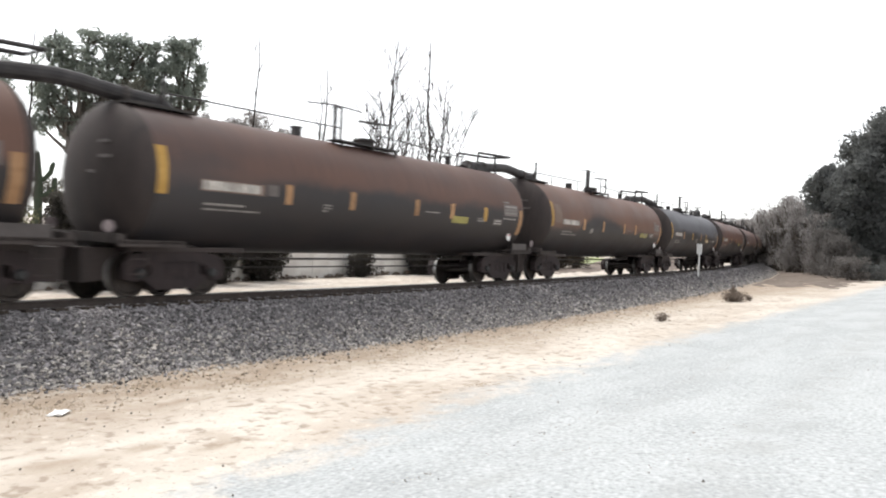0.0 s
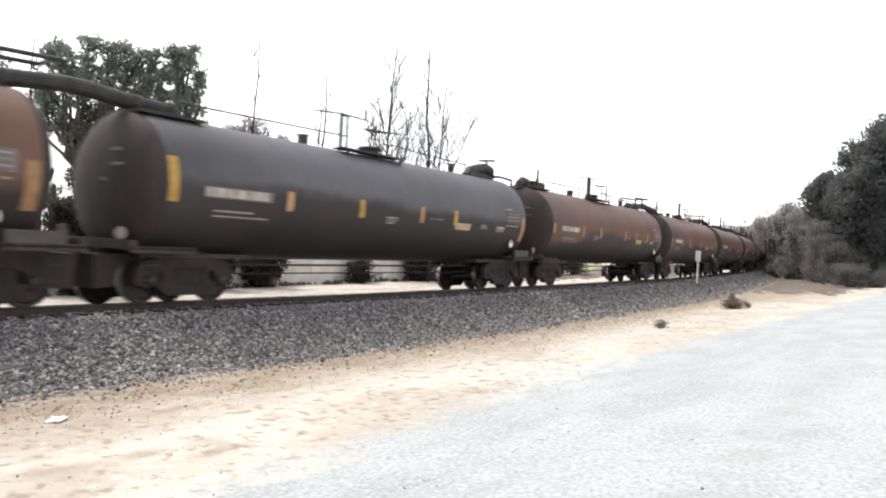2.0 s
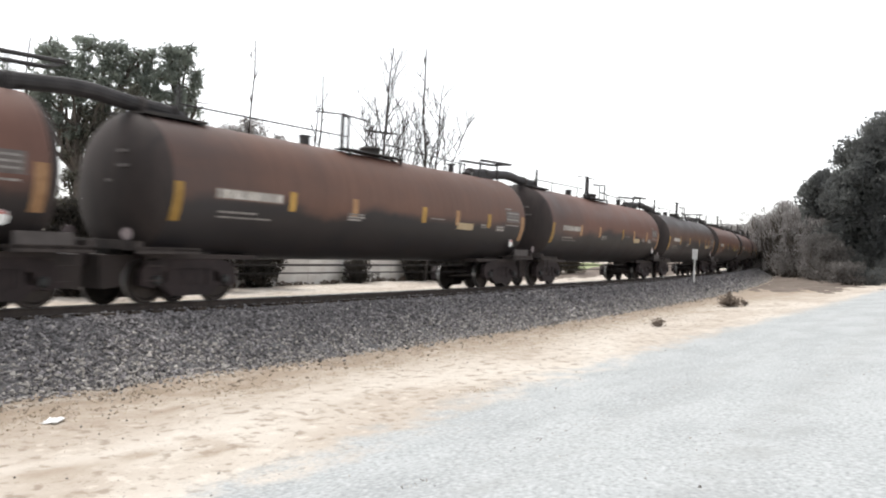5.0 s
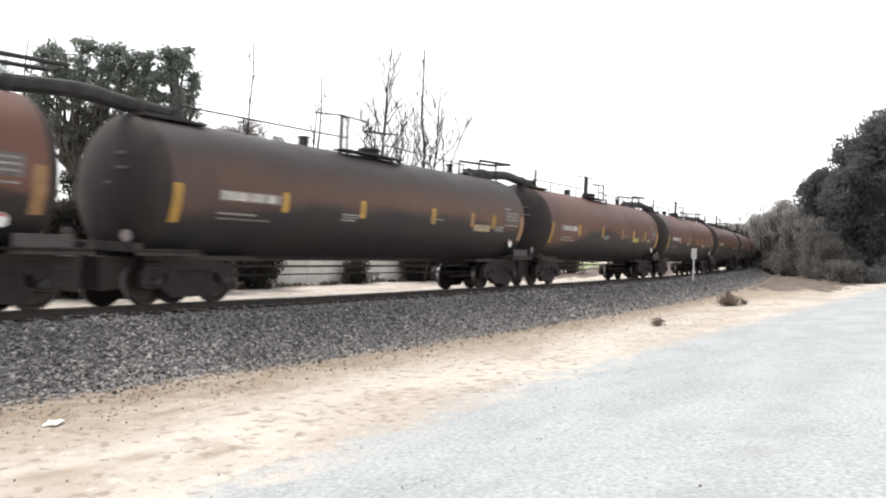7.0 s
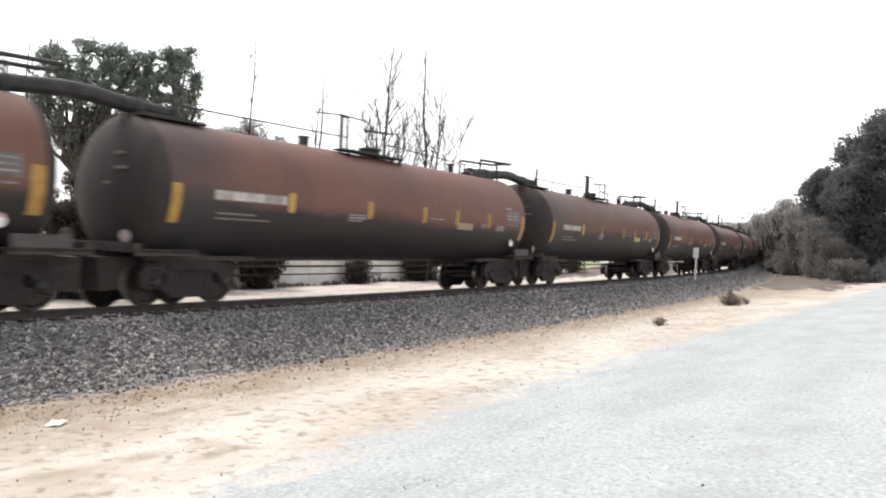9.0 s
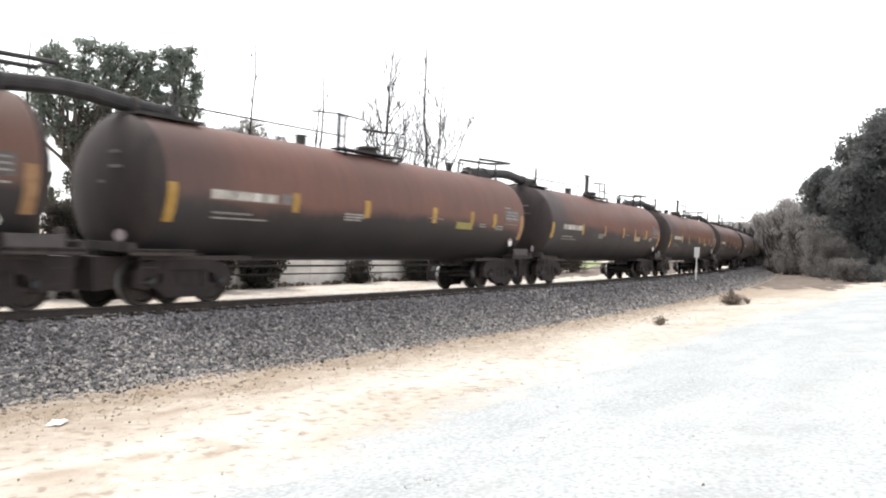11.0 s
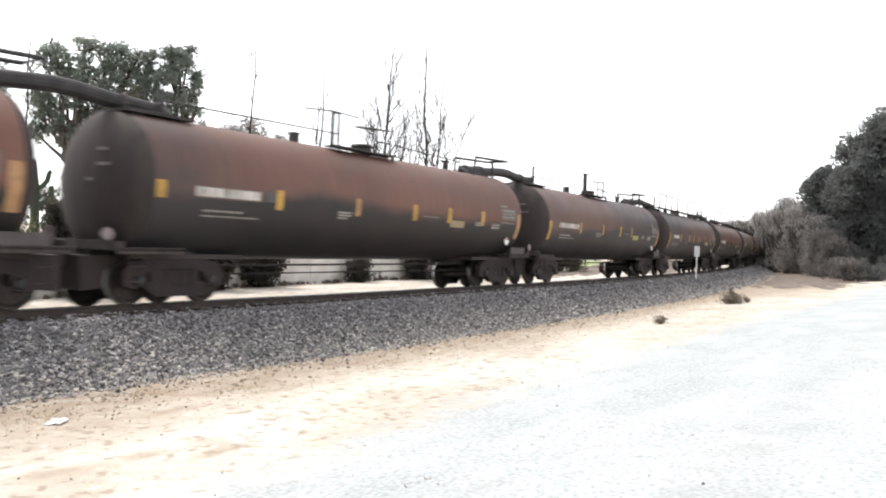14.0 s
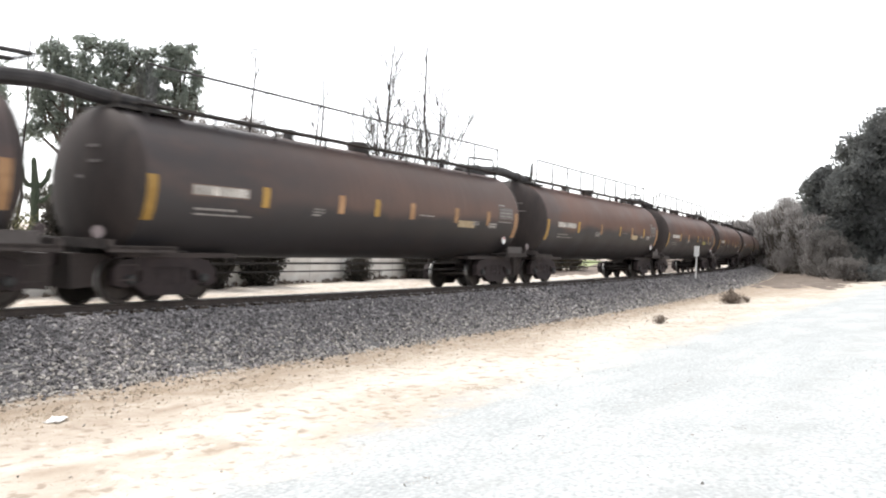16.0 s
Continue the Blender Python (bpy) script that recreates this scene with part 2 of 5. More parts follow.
def verge_dirt():
    """Tan dirt with long streaks, mixed with road gravel where the mesh's gravel value and noise allow."""
    m = bpy.data.materials.new("tan_dirt")
    m.use_nodes = True
    n, l = m.node_tree.nodes, m.node_tree.links
    b = n["Principled BSDF"]
    b.inputs["Roughness"].default_value = 0.95
    b.inputs["Specular IOR Level"].default_value = 0.2
    geo = n.new("ShaderNodeTexCoord")

    def noise_at(scale, stretch, detail=5):
        mp = n.new("ShaderNodeMapping")
        mp.inputs["Scale"].default_value = stretch
        mp.inputs["Rotation"].default_value = (0, 0, radians(-6))
        l.new(geo.outputs["Object"], mp.inputs["Vector"])
        t = n.new("ShaderNodeTexNoise")
        t.inputs["Scale"].default_value, t.inputs["Detail"].default_value = scale, detail
        l.new(mp.outputs[0], t.inputs["Vector"])
        return t.outputs["Fac"]

    def ranged(v, a, b_, c=0.0, d=1.0):
        x = n.new("ShaderNodeMapRange")
        x.interpolation_type = "SMOOTHSTEP"
        for k, q in zip(("From Min", "From Max", "To Min", "To Max"), (a, b_, c, d)):
            x.inputs[k].default_value = q
        l.new(v, x.inputs["Value"])
        return x.outputs[0]

    def blend(f, a, b_):
        x = n.new("ShaderNodeMix")
        x.data_type = "RGBA"
        l.new(f, x.inputs["Factor"])
        for k, q in (("A", a), ("B", b_)):
            if isinstance(q, tuple):
                x.inputs[k].default_value = (*q, 1)
            else:
                l.new(q, x.inputs[k])
        return x.outputs["Result"]

    long_, mid, fine = noise_at(0.42, (0.6, 1.4, 1), 7), noise_at(2.2, (0.9, 1.0, 1), 6), noise_at(26, (1, 1, 1), 4)
    fleck = noise_at(5.5, (1, 0.9, 1), 8)
    base = blend(ranged(long_, 0.36, 0.62), (0.475, 0.415, 0.355), (0.60, 0.548, 0.487))
    base = blend(ranged(mid, 0.54, 0.70, 0.0, 0.55), base, (0.365, 0.295, 0.235))
    base = blend(ranged(fleck, 0.54, 0.68, 0.0, 0.7), base, (0.262, 0.21, 0.163))
    base = blend(ranged(fleck, 0.44, 0.30, 0.0, 0.6), base, (0.691, 0.639, 0.57))
    base = blend(ranged(fine, 0.60, 0.76, 0.0, 0.75), base, (0.194, 0.155, 0.121))
    # darker dirt, together with the shade painted on the far verge
    dirt_dark = n.new("ShaderNodeAttribute")
    dirt_dark.attribute_name = "trodden"
    dirt_dark_mix = n.new("ShaderNodeMath")
    dirt_dark_mix.operation = "MULTIPLY"
    l.new(dirt_dark.outputs["Fac"], dirt_dark_mix.inputs[0])
    l.new(ranged(mid, 0.25, 0.65, 0.5, 1.0), dirt_dark_mix.inputs[1])
    base = blend(dirt_dark_mix.outputs[0], base, (0.335, 0.268, 0.205))
    attr = n.new("ShaderNodeAttribute")
    attr.attribute_name = "gravel"
    add = n.new("ShaderNodeMath")
    add.operation = "MULTIPLY_ADD"
    l.new(mid, add.inputs[0])
    add.inputs[1].default_value = 0.9
    l.new(attr.outputs["Fac"], add.inputs[2])
    add2 = n.new("ShaderNodeMath")
    add2.operation = "MULTIPLY_ADD"
    l.new(fine, add2.inputs[0])
    add2.inputs[1].default_value = 0.5
    l.new(add.outputs[0], add2.inputs[2])
    grav = blend(ranged(noise_at(0.9, (0.5, 1.1, 1)), 0.32, 0.68), (0.362, 0.378, 0.383), (0.436, 0.453, 0.458))
    grit = noise_at(19, (1, 1, 1), 8)
    grav = blend(ranged(grit, 0.50, 0.70, 0.0, 0.7), grav, (0.272, 0.279, 0.277))
    grav = blend(ranged(grit, 0.50, 0.32, 0.0, 0.6), grav, (0.56, 0.575, 0.58))
    # faint wheel tracks worn along the road
    track = n.new("ShaderNodeAttribute")
    track.attribute_name = "wheel_track"
    wear_shade = n.new("ShaderNodeMath")
    wear_shade.operation = "MULTIPLY"
    l.new(track.outputs["Fac"], wear_shade.inputs[0])
    l.new(ranged(mid, 0.35, 0.6, 0.1, 0.55), wear_shade.inputs[1])
    grav = blend(wear_shade.outputs[0], grav, (0.33, 0.335, 0.33))
    l.new(blend(ranged(add2.outputs[0], 0.98, 1.42), base, grav), b.inputs["Base Color"])
    bp = n.new("ShaderNodeBump")
    bp.inputs["Strength"].default_value, bp.inputs["Distance"].default_value = 0.8, 0.04
    hs = n.new("ShaderNodeMath")
    hs.operation = "MULTIPLY_ADD"
    l.new(fine, hs.inputs[0])
    hs.inputs[1].default_value = 0.4
    l.new(noise_at(6, (0.8, 1.1, 1), 6), hs.inputs[2])
    l.new(hs.outputs[0], bp.inputs["Height"])
    l.new(bp.outputs[0], b.inputs["Normal"])
    return m


M_DIRT = verge_dirt()

# ---------------------------------------------------------------- shape helpers


def box(bm, lo, hi):
    x0, y0, z0 = lo
    x1, y1, z1 = hi
    v = [bm.verts.new(p) for p in ((x0, y0, z0), (x1, y0, z0), (x1, y1, z0), (x0, y1, z0), (x0, y0, z1), (x1, y0, z1), (x1, y1, z1), (x0, y1, z1))]
    for f in ((0, 3, 2, 1), (4, 5, 6, 7), (0, 1, 5, 4), (1, 2, 6, 5), (2, 3, 7, 6), (3, 0, 4, 7)):
        bm.faces.new([v[i] for i in f])


def prism(bm, outline, y0, y1):
    """An outline in x and z, drawn out along y."""
    a = [bm.verts.new((x, y0, z)) for x, z in outline]
    b = [bm.verts.new((x, y1, z)) for x, z in outline]
    k = len(outline)
    bm.faces.new(a)
    bm.faces.new(b[::-1])
    for i in range(k):
        bm.faces.new((a[i], b[i], b[(i + 1) % k], a[(i + 1) % k]))


def tube(bm, pts, radii, seg=8):
    """A round bar through points."""
    pts = [Vector(p) for p in pts]
    if isinstance(radii, (int, float)):
        radii = [radii] * len(pts)
    rings, side = [], None
    for i, p in enumerate(pts):
        way = (pts[min(i + 1, len(pts) - 1)] - pts[max(i - 1, 0)]).normalized()
        if side is None:
            side = way.cross(Vector((0.31, 0.27, 0.91))).normalized()
        side = (side - way * side.dot(way)).normalized()
        up = way.cross(side)
        rings.append([bm.verts.new(p + (side * math.cos(a) + up * math.sin(a)) * radii[i]) for a in [2 * math.pi * k / seg for k in range(seg)]])
    for r0, r1 in zip(rings, rings[1:]):
        for k in range(seg):
            bm.faces.new((r0[k], r0[(k + 1) % seg], r1[(k + 1) % seg], r1[k]))
    bm.faces.new(rings[0][::-1])
    bm.faces.new(rings[-1])


def lathe(bm, profile, seg, axis="y"):
    """Rings (along, radius) round an axis; open ends where the radius is not 0."""
    rings = []
    for a, r in profile:
        ring = []
        for k in range(seg):
            c, s = math.cos(2 * math.pi * k / seg) * r, math.sin(2 * math.pi * k / seg) * r
            ring.append(bm.verts.new((a, c, s) if axis == "x" else (s, a, c)))
        rings.append(ring)
    for r0, r1 in zip(rings, rings[1:]):
        for k in range(seg):
            bm.faces.new((r0[k], r0[(k + 1) % seg], r1[(k + 1) % seg], r1[k]))
    bm.faces.new(rings[0][::-1])
    bm.faces.new(rings[-1])


def mesh_of(name, bm, material, smooth=False):
    bmesh.ops.recalc_face_normals(bm, faces=bm.faces[:])
    me = bpy.data.meshes.new(name)
    bm.to_mesh(me)
    bm.free()
    me.materials.append(material)
    if smooth:
        me.polygons.foreach_set("use_smooth", [True] * len(me.polygons))
    return me


def part(name, bm, material, parent, label="", smooth=False):
    ob = new(name, mesh_of(name, bm, material, smooth))
    ob.parent = parent
    return tagged(ob, label)


def again(ob, m, parent=None):
    """One more part on the mesh of ob, at the place m."""
    o = new(ob.name.split(".")[0], ob.data)
    o.parent = parent or ob.parent
    o.matrix_basis = m
    if "label" in ob:
        o["label"] = ob["label"]
    return o


def quick(name, verts, faces, material):
    me = bpy.data.meshes.new(name)
    me.from_pydata(verts.tolist() if hasattr(verts, "tolist") else verts, [], faces.tolist() if hasattr(faces, "tolist") else faces)
    me.materials.append(material)
    return me


# ---------------------------------------------------------------- the line of the track (z = 0 is the rail's top)
STEP = 0.25
LINE_S = np.arange(-420, 620, STEP)
BEND = np.where(LINE_S < -40, 0.0, 0.002261 + (0.001477 - 0.002261) / (1 + np.exp(-(LINE_S - 60) / 8)))
HEADING = np.concatenate([[0], np.cumsum(BEND[:-1] * STEP)])
ZERO = int(np.argmin(abs(LINE_S)))
HEADING -= HEADING[ZERO]
LINE_X = np.concatenate([[0], np.cumsum(np.cos(HEADING[:-1] + BEND[:-1] * STEP / 2) * STEP)])
LINE_Y = np.concatenate([[0], np.cumsum(np.sin(HEADING[:-1] + BEND[:-1] * STEP / 2) * STEP)])
LINE_X -= LINE_X[ZERO]
LINE_Y += 14.749 - LINE_Y[ZERO]


def on_line(s, lat=0.0):
    x, y, h = np.interp(s, LINE_S, LINE_X), np.interp(s, LINE_S, LINE_Y), np.interp(s, LINE_S, HEADING)
    return x - np.sin(h) * lat, y + np.cos(h) * lat, h


def lateral(x, y):
    """Signed distance of points from the track's middle (positive beyond it)."""
    x, y = np.asarray(x, float), np.asarray(y, float)
    flat = np.stack([x.ravel(), y.ravel()], -1)
    out = np.empty(len(flat))
    lx, ly, lh = LINE_X[::8], LINE_Y[::8], HEADING[::8]
    for i in range(0, len(flat), 4000):
        c = flat[i:i + 4000]
        k = ((c[:, 0, None] - lx) ** 2 + (c[:, 1, None] - ly) ** 2).argmin(1)
        out[i:i + 4000] = -(c[:, 0] - lx[k]) * np.sin(lh[k]) + (c[:, 1] - ly[k]) * np.cos(lh[k])
    return out.reshape(x.shape)


LAND = np.array([(-900, 2.0), (-60, 0.3), (-25, -0.05), (-14.7, -0.3), (-9, -0.75), (-6, -0.9), (-3.8, -0.99), (-2.6, -1.05), (2.2, -1.05), (3.4, -0.6), (900, -0.6)])
BEDLINE = np.array([(-3.62, -1.06), (-3.32, -0.95), (-2.65, -0.60), (-1.75, -0.20), (-1.3, -0.175), (-0.83, -0.168), (0.83, -0.33), (1.3, -0.36), (1.75, -0.42), (2.9, -0.68), (3.1, -0.74)])


def land_z(x, y):
    return np.interp(lateral(x, y), LAND[:, 0], LAND[:, 1])


def grid_mesh(name, X, Y, Z, material):
    r, c = X.shape
    idx = np.arange(r * c).reshape(r, c)
    f = np.stack([idx[:-1, :-1], idx[1:, :-1], idx[1:, 1:], idx[:-1, 1:]], -1).reshape(-1, 4)
    me = quick(name, np.stack([X, Y, Z], -1).reshape(-1, 3), f, material)
    me.polygons.foreach_set("use_smooth", [True] * len(me.polygons))
    return me


def rough(X, Y, size, amp, seed):
    """Smooth unevenness of the ground."""
    rng = np.random.default_rng(seed)
    out = np.zeros_like(X)
    for k in range(10):
        a, f, p = rng.uniform(0, 6.28), rng.uniform(0.6, 2.2) / size, rng.uniform(0, 6.28)
        out += np.sin((X * np.cos(a) + Y * np.sin(a)) * f * 6.28 + p)
    return out * amp / 4


# ---------------------------------------------------------------- ground, road, ballast
def spread(lo, hi, a, b, fine, coarse=1.13):
    mid = list(np.arange(a, b, fine))
    up, d = [b], fine
    while up[-1] < hi:
        d *= coarse
        up.append(up[-1] + d)
    dn, d = [a], fine
    while dn[-1] > lo:
        d *= coarse
        dn.append(dn[-1] - d)
    return np.array(dn[:0:-1] + mid + up)


def build_ground():
    X, Y = np.meshgrid(spread(-1500, 2500, 0, 40, 0.2), spread(-1500, 1800, 4, 18, 0.16), indexing="ij")
    Z = land_z(X, Y) + rough(X, Y, 3.0, 0.02, 3) + rough(X, Y, 0.9, 0.008, 4)
    me = grid_mesh("ground", X, Y, Z, M_DIRT)
    gravel = me.attributes.new("gravel", "FLOAT", "POINT")
    gravel.data.foreach_set("value", np.clip(0.5 - (Y - road_edge(X)) / 2.4, 0, 1).ravel())
    # darker dirt along the ballast's foot and in several patches
    wear_shade = np.exp(-((lateral(X, Y) + 4.4) / 1.5) ** 2) + sum(k * np.exp(-((X - x) / w) ** 2 - ((Y - y) / h) ** 2) for x, y, w, h, k in ((3.85, 7.08, 0.36, 0.24, 1.5), (4.74, 7.11, 0.30, 0.12, 1.0), (5.16, 6.62, 0.30, 0.12, 1.0), (3.4, 6.3, 0.4, 0.14, 0.5), (6.3, 8.9, 0.6, 0.14, 0.6), (8.2, 9.2, 0.8, 0.16, 0.6)))
    # shade of the verge towards the bend, painted into the dirt's colour
    wear_shade += np.clip((X - 40) / 22, 0, 1) * np.exp(-((lateral(X, Y) + 6.0) / 3.4) ** 2) * 1.6
    trodden = me.attributes.new("trodden", "FLOAT", "POINT")
    trodden.data.foreach_set("value", np.clip(wear_shade, 0, 1).ravel())
    tagged(new("ground", me), "pale tan dry dirt ground beside the railway", "ground", kind="structure")


def road_edge(x):
    return np.interp(x, [-60, 4, 10, 19, 64, 150, 400], [4.2, 5.4, 6.1, 6.55, 6.4, 3.0, -20])


def build_road():
    xs = spread(-60, 400, -2, 40, 0.25, 1.06)
    vs = np.linspace(0, 1, 60) ** 1.2
    X = np.repeat(xs[:, None], len(vs), 1)
    wob = 0.16 * np.sin(xs * 2.1) + 0.12 * np.sin(xs * 5.3 + 1) + 0.1 * np.sin(xs * 11.7 + 2) + 0.08 * np.sin(xs * 23 + 0.4)
    top = road_edge(xs) + wob - 1.35
    low = -16 - np.maximum(0, xs - 60) * 0.15
    Y = top[:, None] + (low - top)[:, None] * vs[None]
    Z = land_z(X, Y) + rough(X, Y, 3.0, 0.02, 3) + rough(X, Y, 0.9, 0.008, 4) + 0.012
    Z[:, 0] -= 0.03
    me = grid_mesh("road", X, Y, Z, M_DIRT)
    gravel = me.attributes.new("gravel", "FLOAT", "POINT")
    gravel.data.foreach_set("value", np.ones(X.size))
    track = me.attributes.new("wheel_track", "FLOAT", "POINT")
    wear_shade = sum(np.exp(-((Y - (c + 0.045 * (X - 8))) / w) ** 2) for c, w in ((3.55, 0.10), (2.05, 0.13), (1.72, 0.10)))
    track.data.foreach_set("value", np.clip(wear_shade, 0, 1).ravel())
    tagged(new("road", me), "pale bluish white gravel road with faint wheel marks", "road", kind="structure")


def stone_cloud(name, pts, sizes, material, seed):
    """Small broken stones, joined."""
    rng = np.random.default_rng(seed)
    k = len(pts)
    base = np.array([(1, 0, 0), (-1, 0, 0), (0, 1, 0), (0, -1, 0), (0, 0, 1), (0, 0, -1)], float)
    tri = np.array([(0, 2, 4), (2, 1, 4), (1, 3, 4), (3, 0, 4), (2, 0, 5), (1, 2, 5), (3, 1, 5), (0, 3, 5)])
    v = base[None] * rng.uniform(0.55, 1.25, (k, 6, 1)) + rng.normal(0, 0.22, (k, 6, 3))
    a, b = rng.uniform(0, 6.28, k), rng.uniform(0, 6.28, k)
    ca, sa, cb, sb = np.cos(a), np.sin(a), np.cos(b), np.sin(b)
    x, y, z = v[..., 0].copy(), v[..., 1].copy(), v[..., 2].copy()
    x, y = x * ca[:, None] - y * sa[:, None], x * sa[:, None] + y * ca[:, None]
    y, z = y * cb[:, None] - z * sb[:, None], y * sb[:, None] + z * cb[:, None]
    v = np.stack([x, y, z * 0.8], -1) * sizes[:, None, None] + pts[:, None, :]
    return quick(name, v.reshape(-1, 3), (tri[None] + 6 * np.arange(k)[:, None, None]).reshape(-1, 3), material)


def build_ballast():
    ss = np.concatenate([np.arange(-25, 60, 0.5), np.arange(60, 400, 2.0)])
    lat = np.concatenate([np.linspace(BEDLINE[i, 0], BEDLINE[i + 1, 0], 5)[:-1] for i in range(len(BEDLINE) - 1)] + [[BEDLINE[-1, 0]]])
    S_, L_ = np.meshgrid(ss, lat, indexing="ij")
    Z = np.interp(L_, BEDLINE[:, 0], BEDLINE[:, 1]) + rough(S_, L_ * 2, 1.5, 0.02, 8)
    L_ = L_ + rough(S_, S_ * 0, 1.3, 0.16, 31) * np.clip((-2.9 - L_) / 0.9, 0, 1)
    X, Y, _ = on_line(S_, L_)
    bed = tagged(new("ballast_bed", grid_mesh("ballast_bed", X, Y, Z, M_BED)), "dark grey crushed stone ballast bed under the track", "ballast", kind="structure")
    rng = np.random.default_rng(11)
    s = np.concatenate([rng.uniform(-2, 22, 46000), rng.uniform(22, 48, 20000), rng.uniform(48, 110, 13000)])
    lt = np.where(rng.random(len(s)) < 0.88, rng.uniform(-3.42, -0.85, len(s)), rng.uniform(-0.7, 2.9, len(s)))
    # the foot of the slope spills unevenly on to the dirt
    spill = rng.random(len(s)) < 0.07
    lt = np.where(spill, -3.3 - np.abs(rng.normal(0, 0.30, len(s))), lt)
    x, y, _ = on_line(s, lt)
    z = np.maximum(np.interp(lt, BEDLINE[:, 0], BEDLINE[:, 1]), land_z(x, y))
    sz = (0.020 + 0.036 * rng.random(len(s)) ** 1.6) * np.where(s > 48, 1.8, np.where(s > 22, 1.3, 1.0))
    pale = rng.random(len(s)) < 0.04 + 0.50 * np.clip((-2.1 - lt) / 1.4, 0, 1) ** 1.3
    for name, sel, m, lab in (("ballast_stones", ~pale, M_STONE, "loose dark grey ballast stones"), ("pale_ballast_stones", pale, M_PALE, "scattered pale ballast stones")):
        o = tagged(new(name, stone_cloud(name, np.stack([x, y, z + sz * 0.35], -1)[sel], sz[sel], m, 12)), lab, "ballast", kind="stuff")


CANT = 0.15        # the outer rail of the curve stands this much above the inner one
TILT = -math.degrees(math.asin(CANT / 1.51))


def build_rails():
    track = tagged(new("railway_track"), "rusty steel rails on dark wooden ties in ballast", "railway track", kind="structure")
    prof = [(-0.07, -0.17), (0.07, -0.17), (0.07, -0.158), (0.012, -0.14), (0.012, -0.045), (0.036, -0.03), (0.036, -0.004), (-0.036, -0.004), (-0.036, -0.03), (-0.012, -0.045), (-0.012, -0.14), (-0.07, -0.158)]
    ss = np.concatenate([np.arange(-300, -20, 4.0), np.arange(-20, 150, 1.0), np.arange(150, 460, 4.0)])
    for lat in (-0.755, 0.755):
        for nm, outline, m in (("rail", prof, M_RAIL), ("rail_head", [(-0.034, -0.006), (0.034, -0.006), (0.030, 0.0), (-0.030, 0.0)], M_SHINE)):
            bm = bmesh.new()
            rings = []
            for s in ss:
                ring = []
                for o, zz in outline:
                    x, y, _ = on_line(s, lat + o)
                    ring.append(bm.verts.new((x, y, zz - (CANT if lat > 0 else 0))))
                rings.append(ring)
            k = len(outline)
            for a, b in zip(rings, rings[1:]):
                for i in range(k):
                    bm.faces.new((a[i], a[(i + 1) % k], b[(i + 1) % k], b[i]))
            part(nm, bm, m, track)
    bm = bmesh.new()
    box(bm, (-0.115, -1.3, -0.33), (0.115, 1.3, -0.145))
    tie = None
    for i in range(160):
        s = -10 + i * 0.52
        x, y, h = on_line(s)
        m = pose(x, y, random.uniform(-0.012, 0.004) - CANT / 2, TILT, 0, math.degrees(h) + random.uniform(-0.8, 0.8))
        if tie is None:
            tie = part("tie", bm, M_TIE, track)
            tie.matrix_basis = m
        else:
            again(tie, m)


def build_bank():
    """Low bare earth bank between the ballast and the brush at the bend."""
    S_, L_ = np.meshgrid(np.arange(50, 260, 1.2), np.linspace(-14, -3.75, 30), indexing="ij")
    X, Y, _ = on_line(S_, L_)
    rise = np.clip((S_ - 68) / 25, 0, 1) * np.exp(-((L_ + 10.5) / 3.2) ** 2) * 0.4
    Z = np.interp(L_, LAND[:, 0], LAND[:, 1]) + rise + rough(S_, L_, 2.5, 0.05, 9) - 0.10 + 0.14 * np.clip((S_ - 51) / 9, 0, 1) - 0.10 * np.clip((-9.5 - L_) / 2, 0, 1) * np.clip((85 - S_) / 10, 0, 1)
    Z[:, 0] -= 0.4
    Z[:, -1] -= 0.25
    tagged(new("earth_bank", grid_mesh("earth_bank", X, Y, Z, M_SOIL)), "bare brown earth bank below the brush", "bank", kind="structure")


def build_far_bank():
    """Brown earth that rises beyond the track where the wall ends."""
    S_, L_ = np.meshgrid(np.arange(36, 240, 1.0), np.linspace(3.6, 13, 24), indexing="ij")
    X, Y, _ = on_line(S_, L_)
    rise = (0.10 + 0.98 * np.clip((S_ - 66) / 6, 0, 1)) * np.exp(-((L_ - 8.6) / 2.6) ** 2) * np.clip((S_ - 36) / 6, 0, 1)
    Z = np.interp(L_, LAND[:, 0], LAND[:, 1]) + rise + rough(S_, L_, 2.0, 0.05, 19) - 0.05
    Z[:, 0] -= 0.2
    Z[:, -1] -= 0.5
    tagged(new("far_bank", grid_mesh("far_bank", X, Y, Z, M_SOIL)), "brown earth bank beyond the railway track", "bank", kind="structure")


def build_lawn():
    """Green grass seen past the end of the wall."""
    U, W = np.meshgrid(np.linspace(0, 1, 60), np.linspace(-1, 1, 20), indexing="ij")
    half = 2.6 + 3.0 * U
    X = 66.5 + 38 * U - 0.425 * W * half
    Y = 30.6 + 17.6 * U + 0.905 * W * half
    Z = -0.56 + rough(X, Y, 3.0, 0.05, 29)
    for edge in (Z[0], Z[-1], Z[:, 0], Z[:, -1]):
        edge -= 0.25
    tagged(new("lawn", grid_mesh("lawn", X, Y, Z, M_LAWN)), "pale green grass past the end of the wall", "grass", kind="structure")


build_ground()
build_lawn()
build_bank()
build_far_bank()
build_road()
build_ballast()
build_rails()

# ---------------------------------------------------------------- tank cars
CAR = 17.6446      # metres from coupler to coupler
R_TANK, Z_TANK = 1.53, 2.425
HALF = 7.61        # half the straight shell
SHIFT = -0.10      # the shell's middle from the middle of the trucks
AXLE = 0.889       # half the wheelbase of a truck
TRUCK = 6.80       # truck centre from the car's middle
WHEEL_R = 0.457


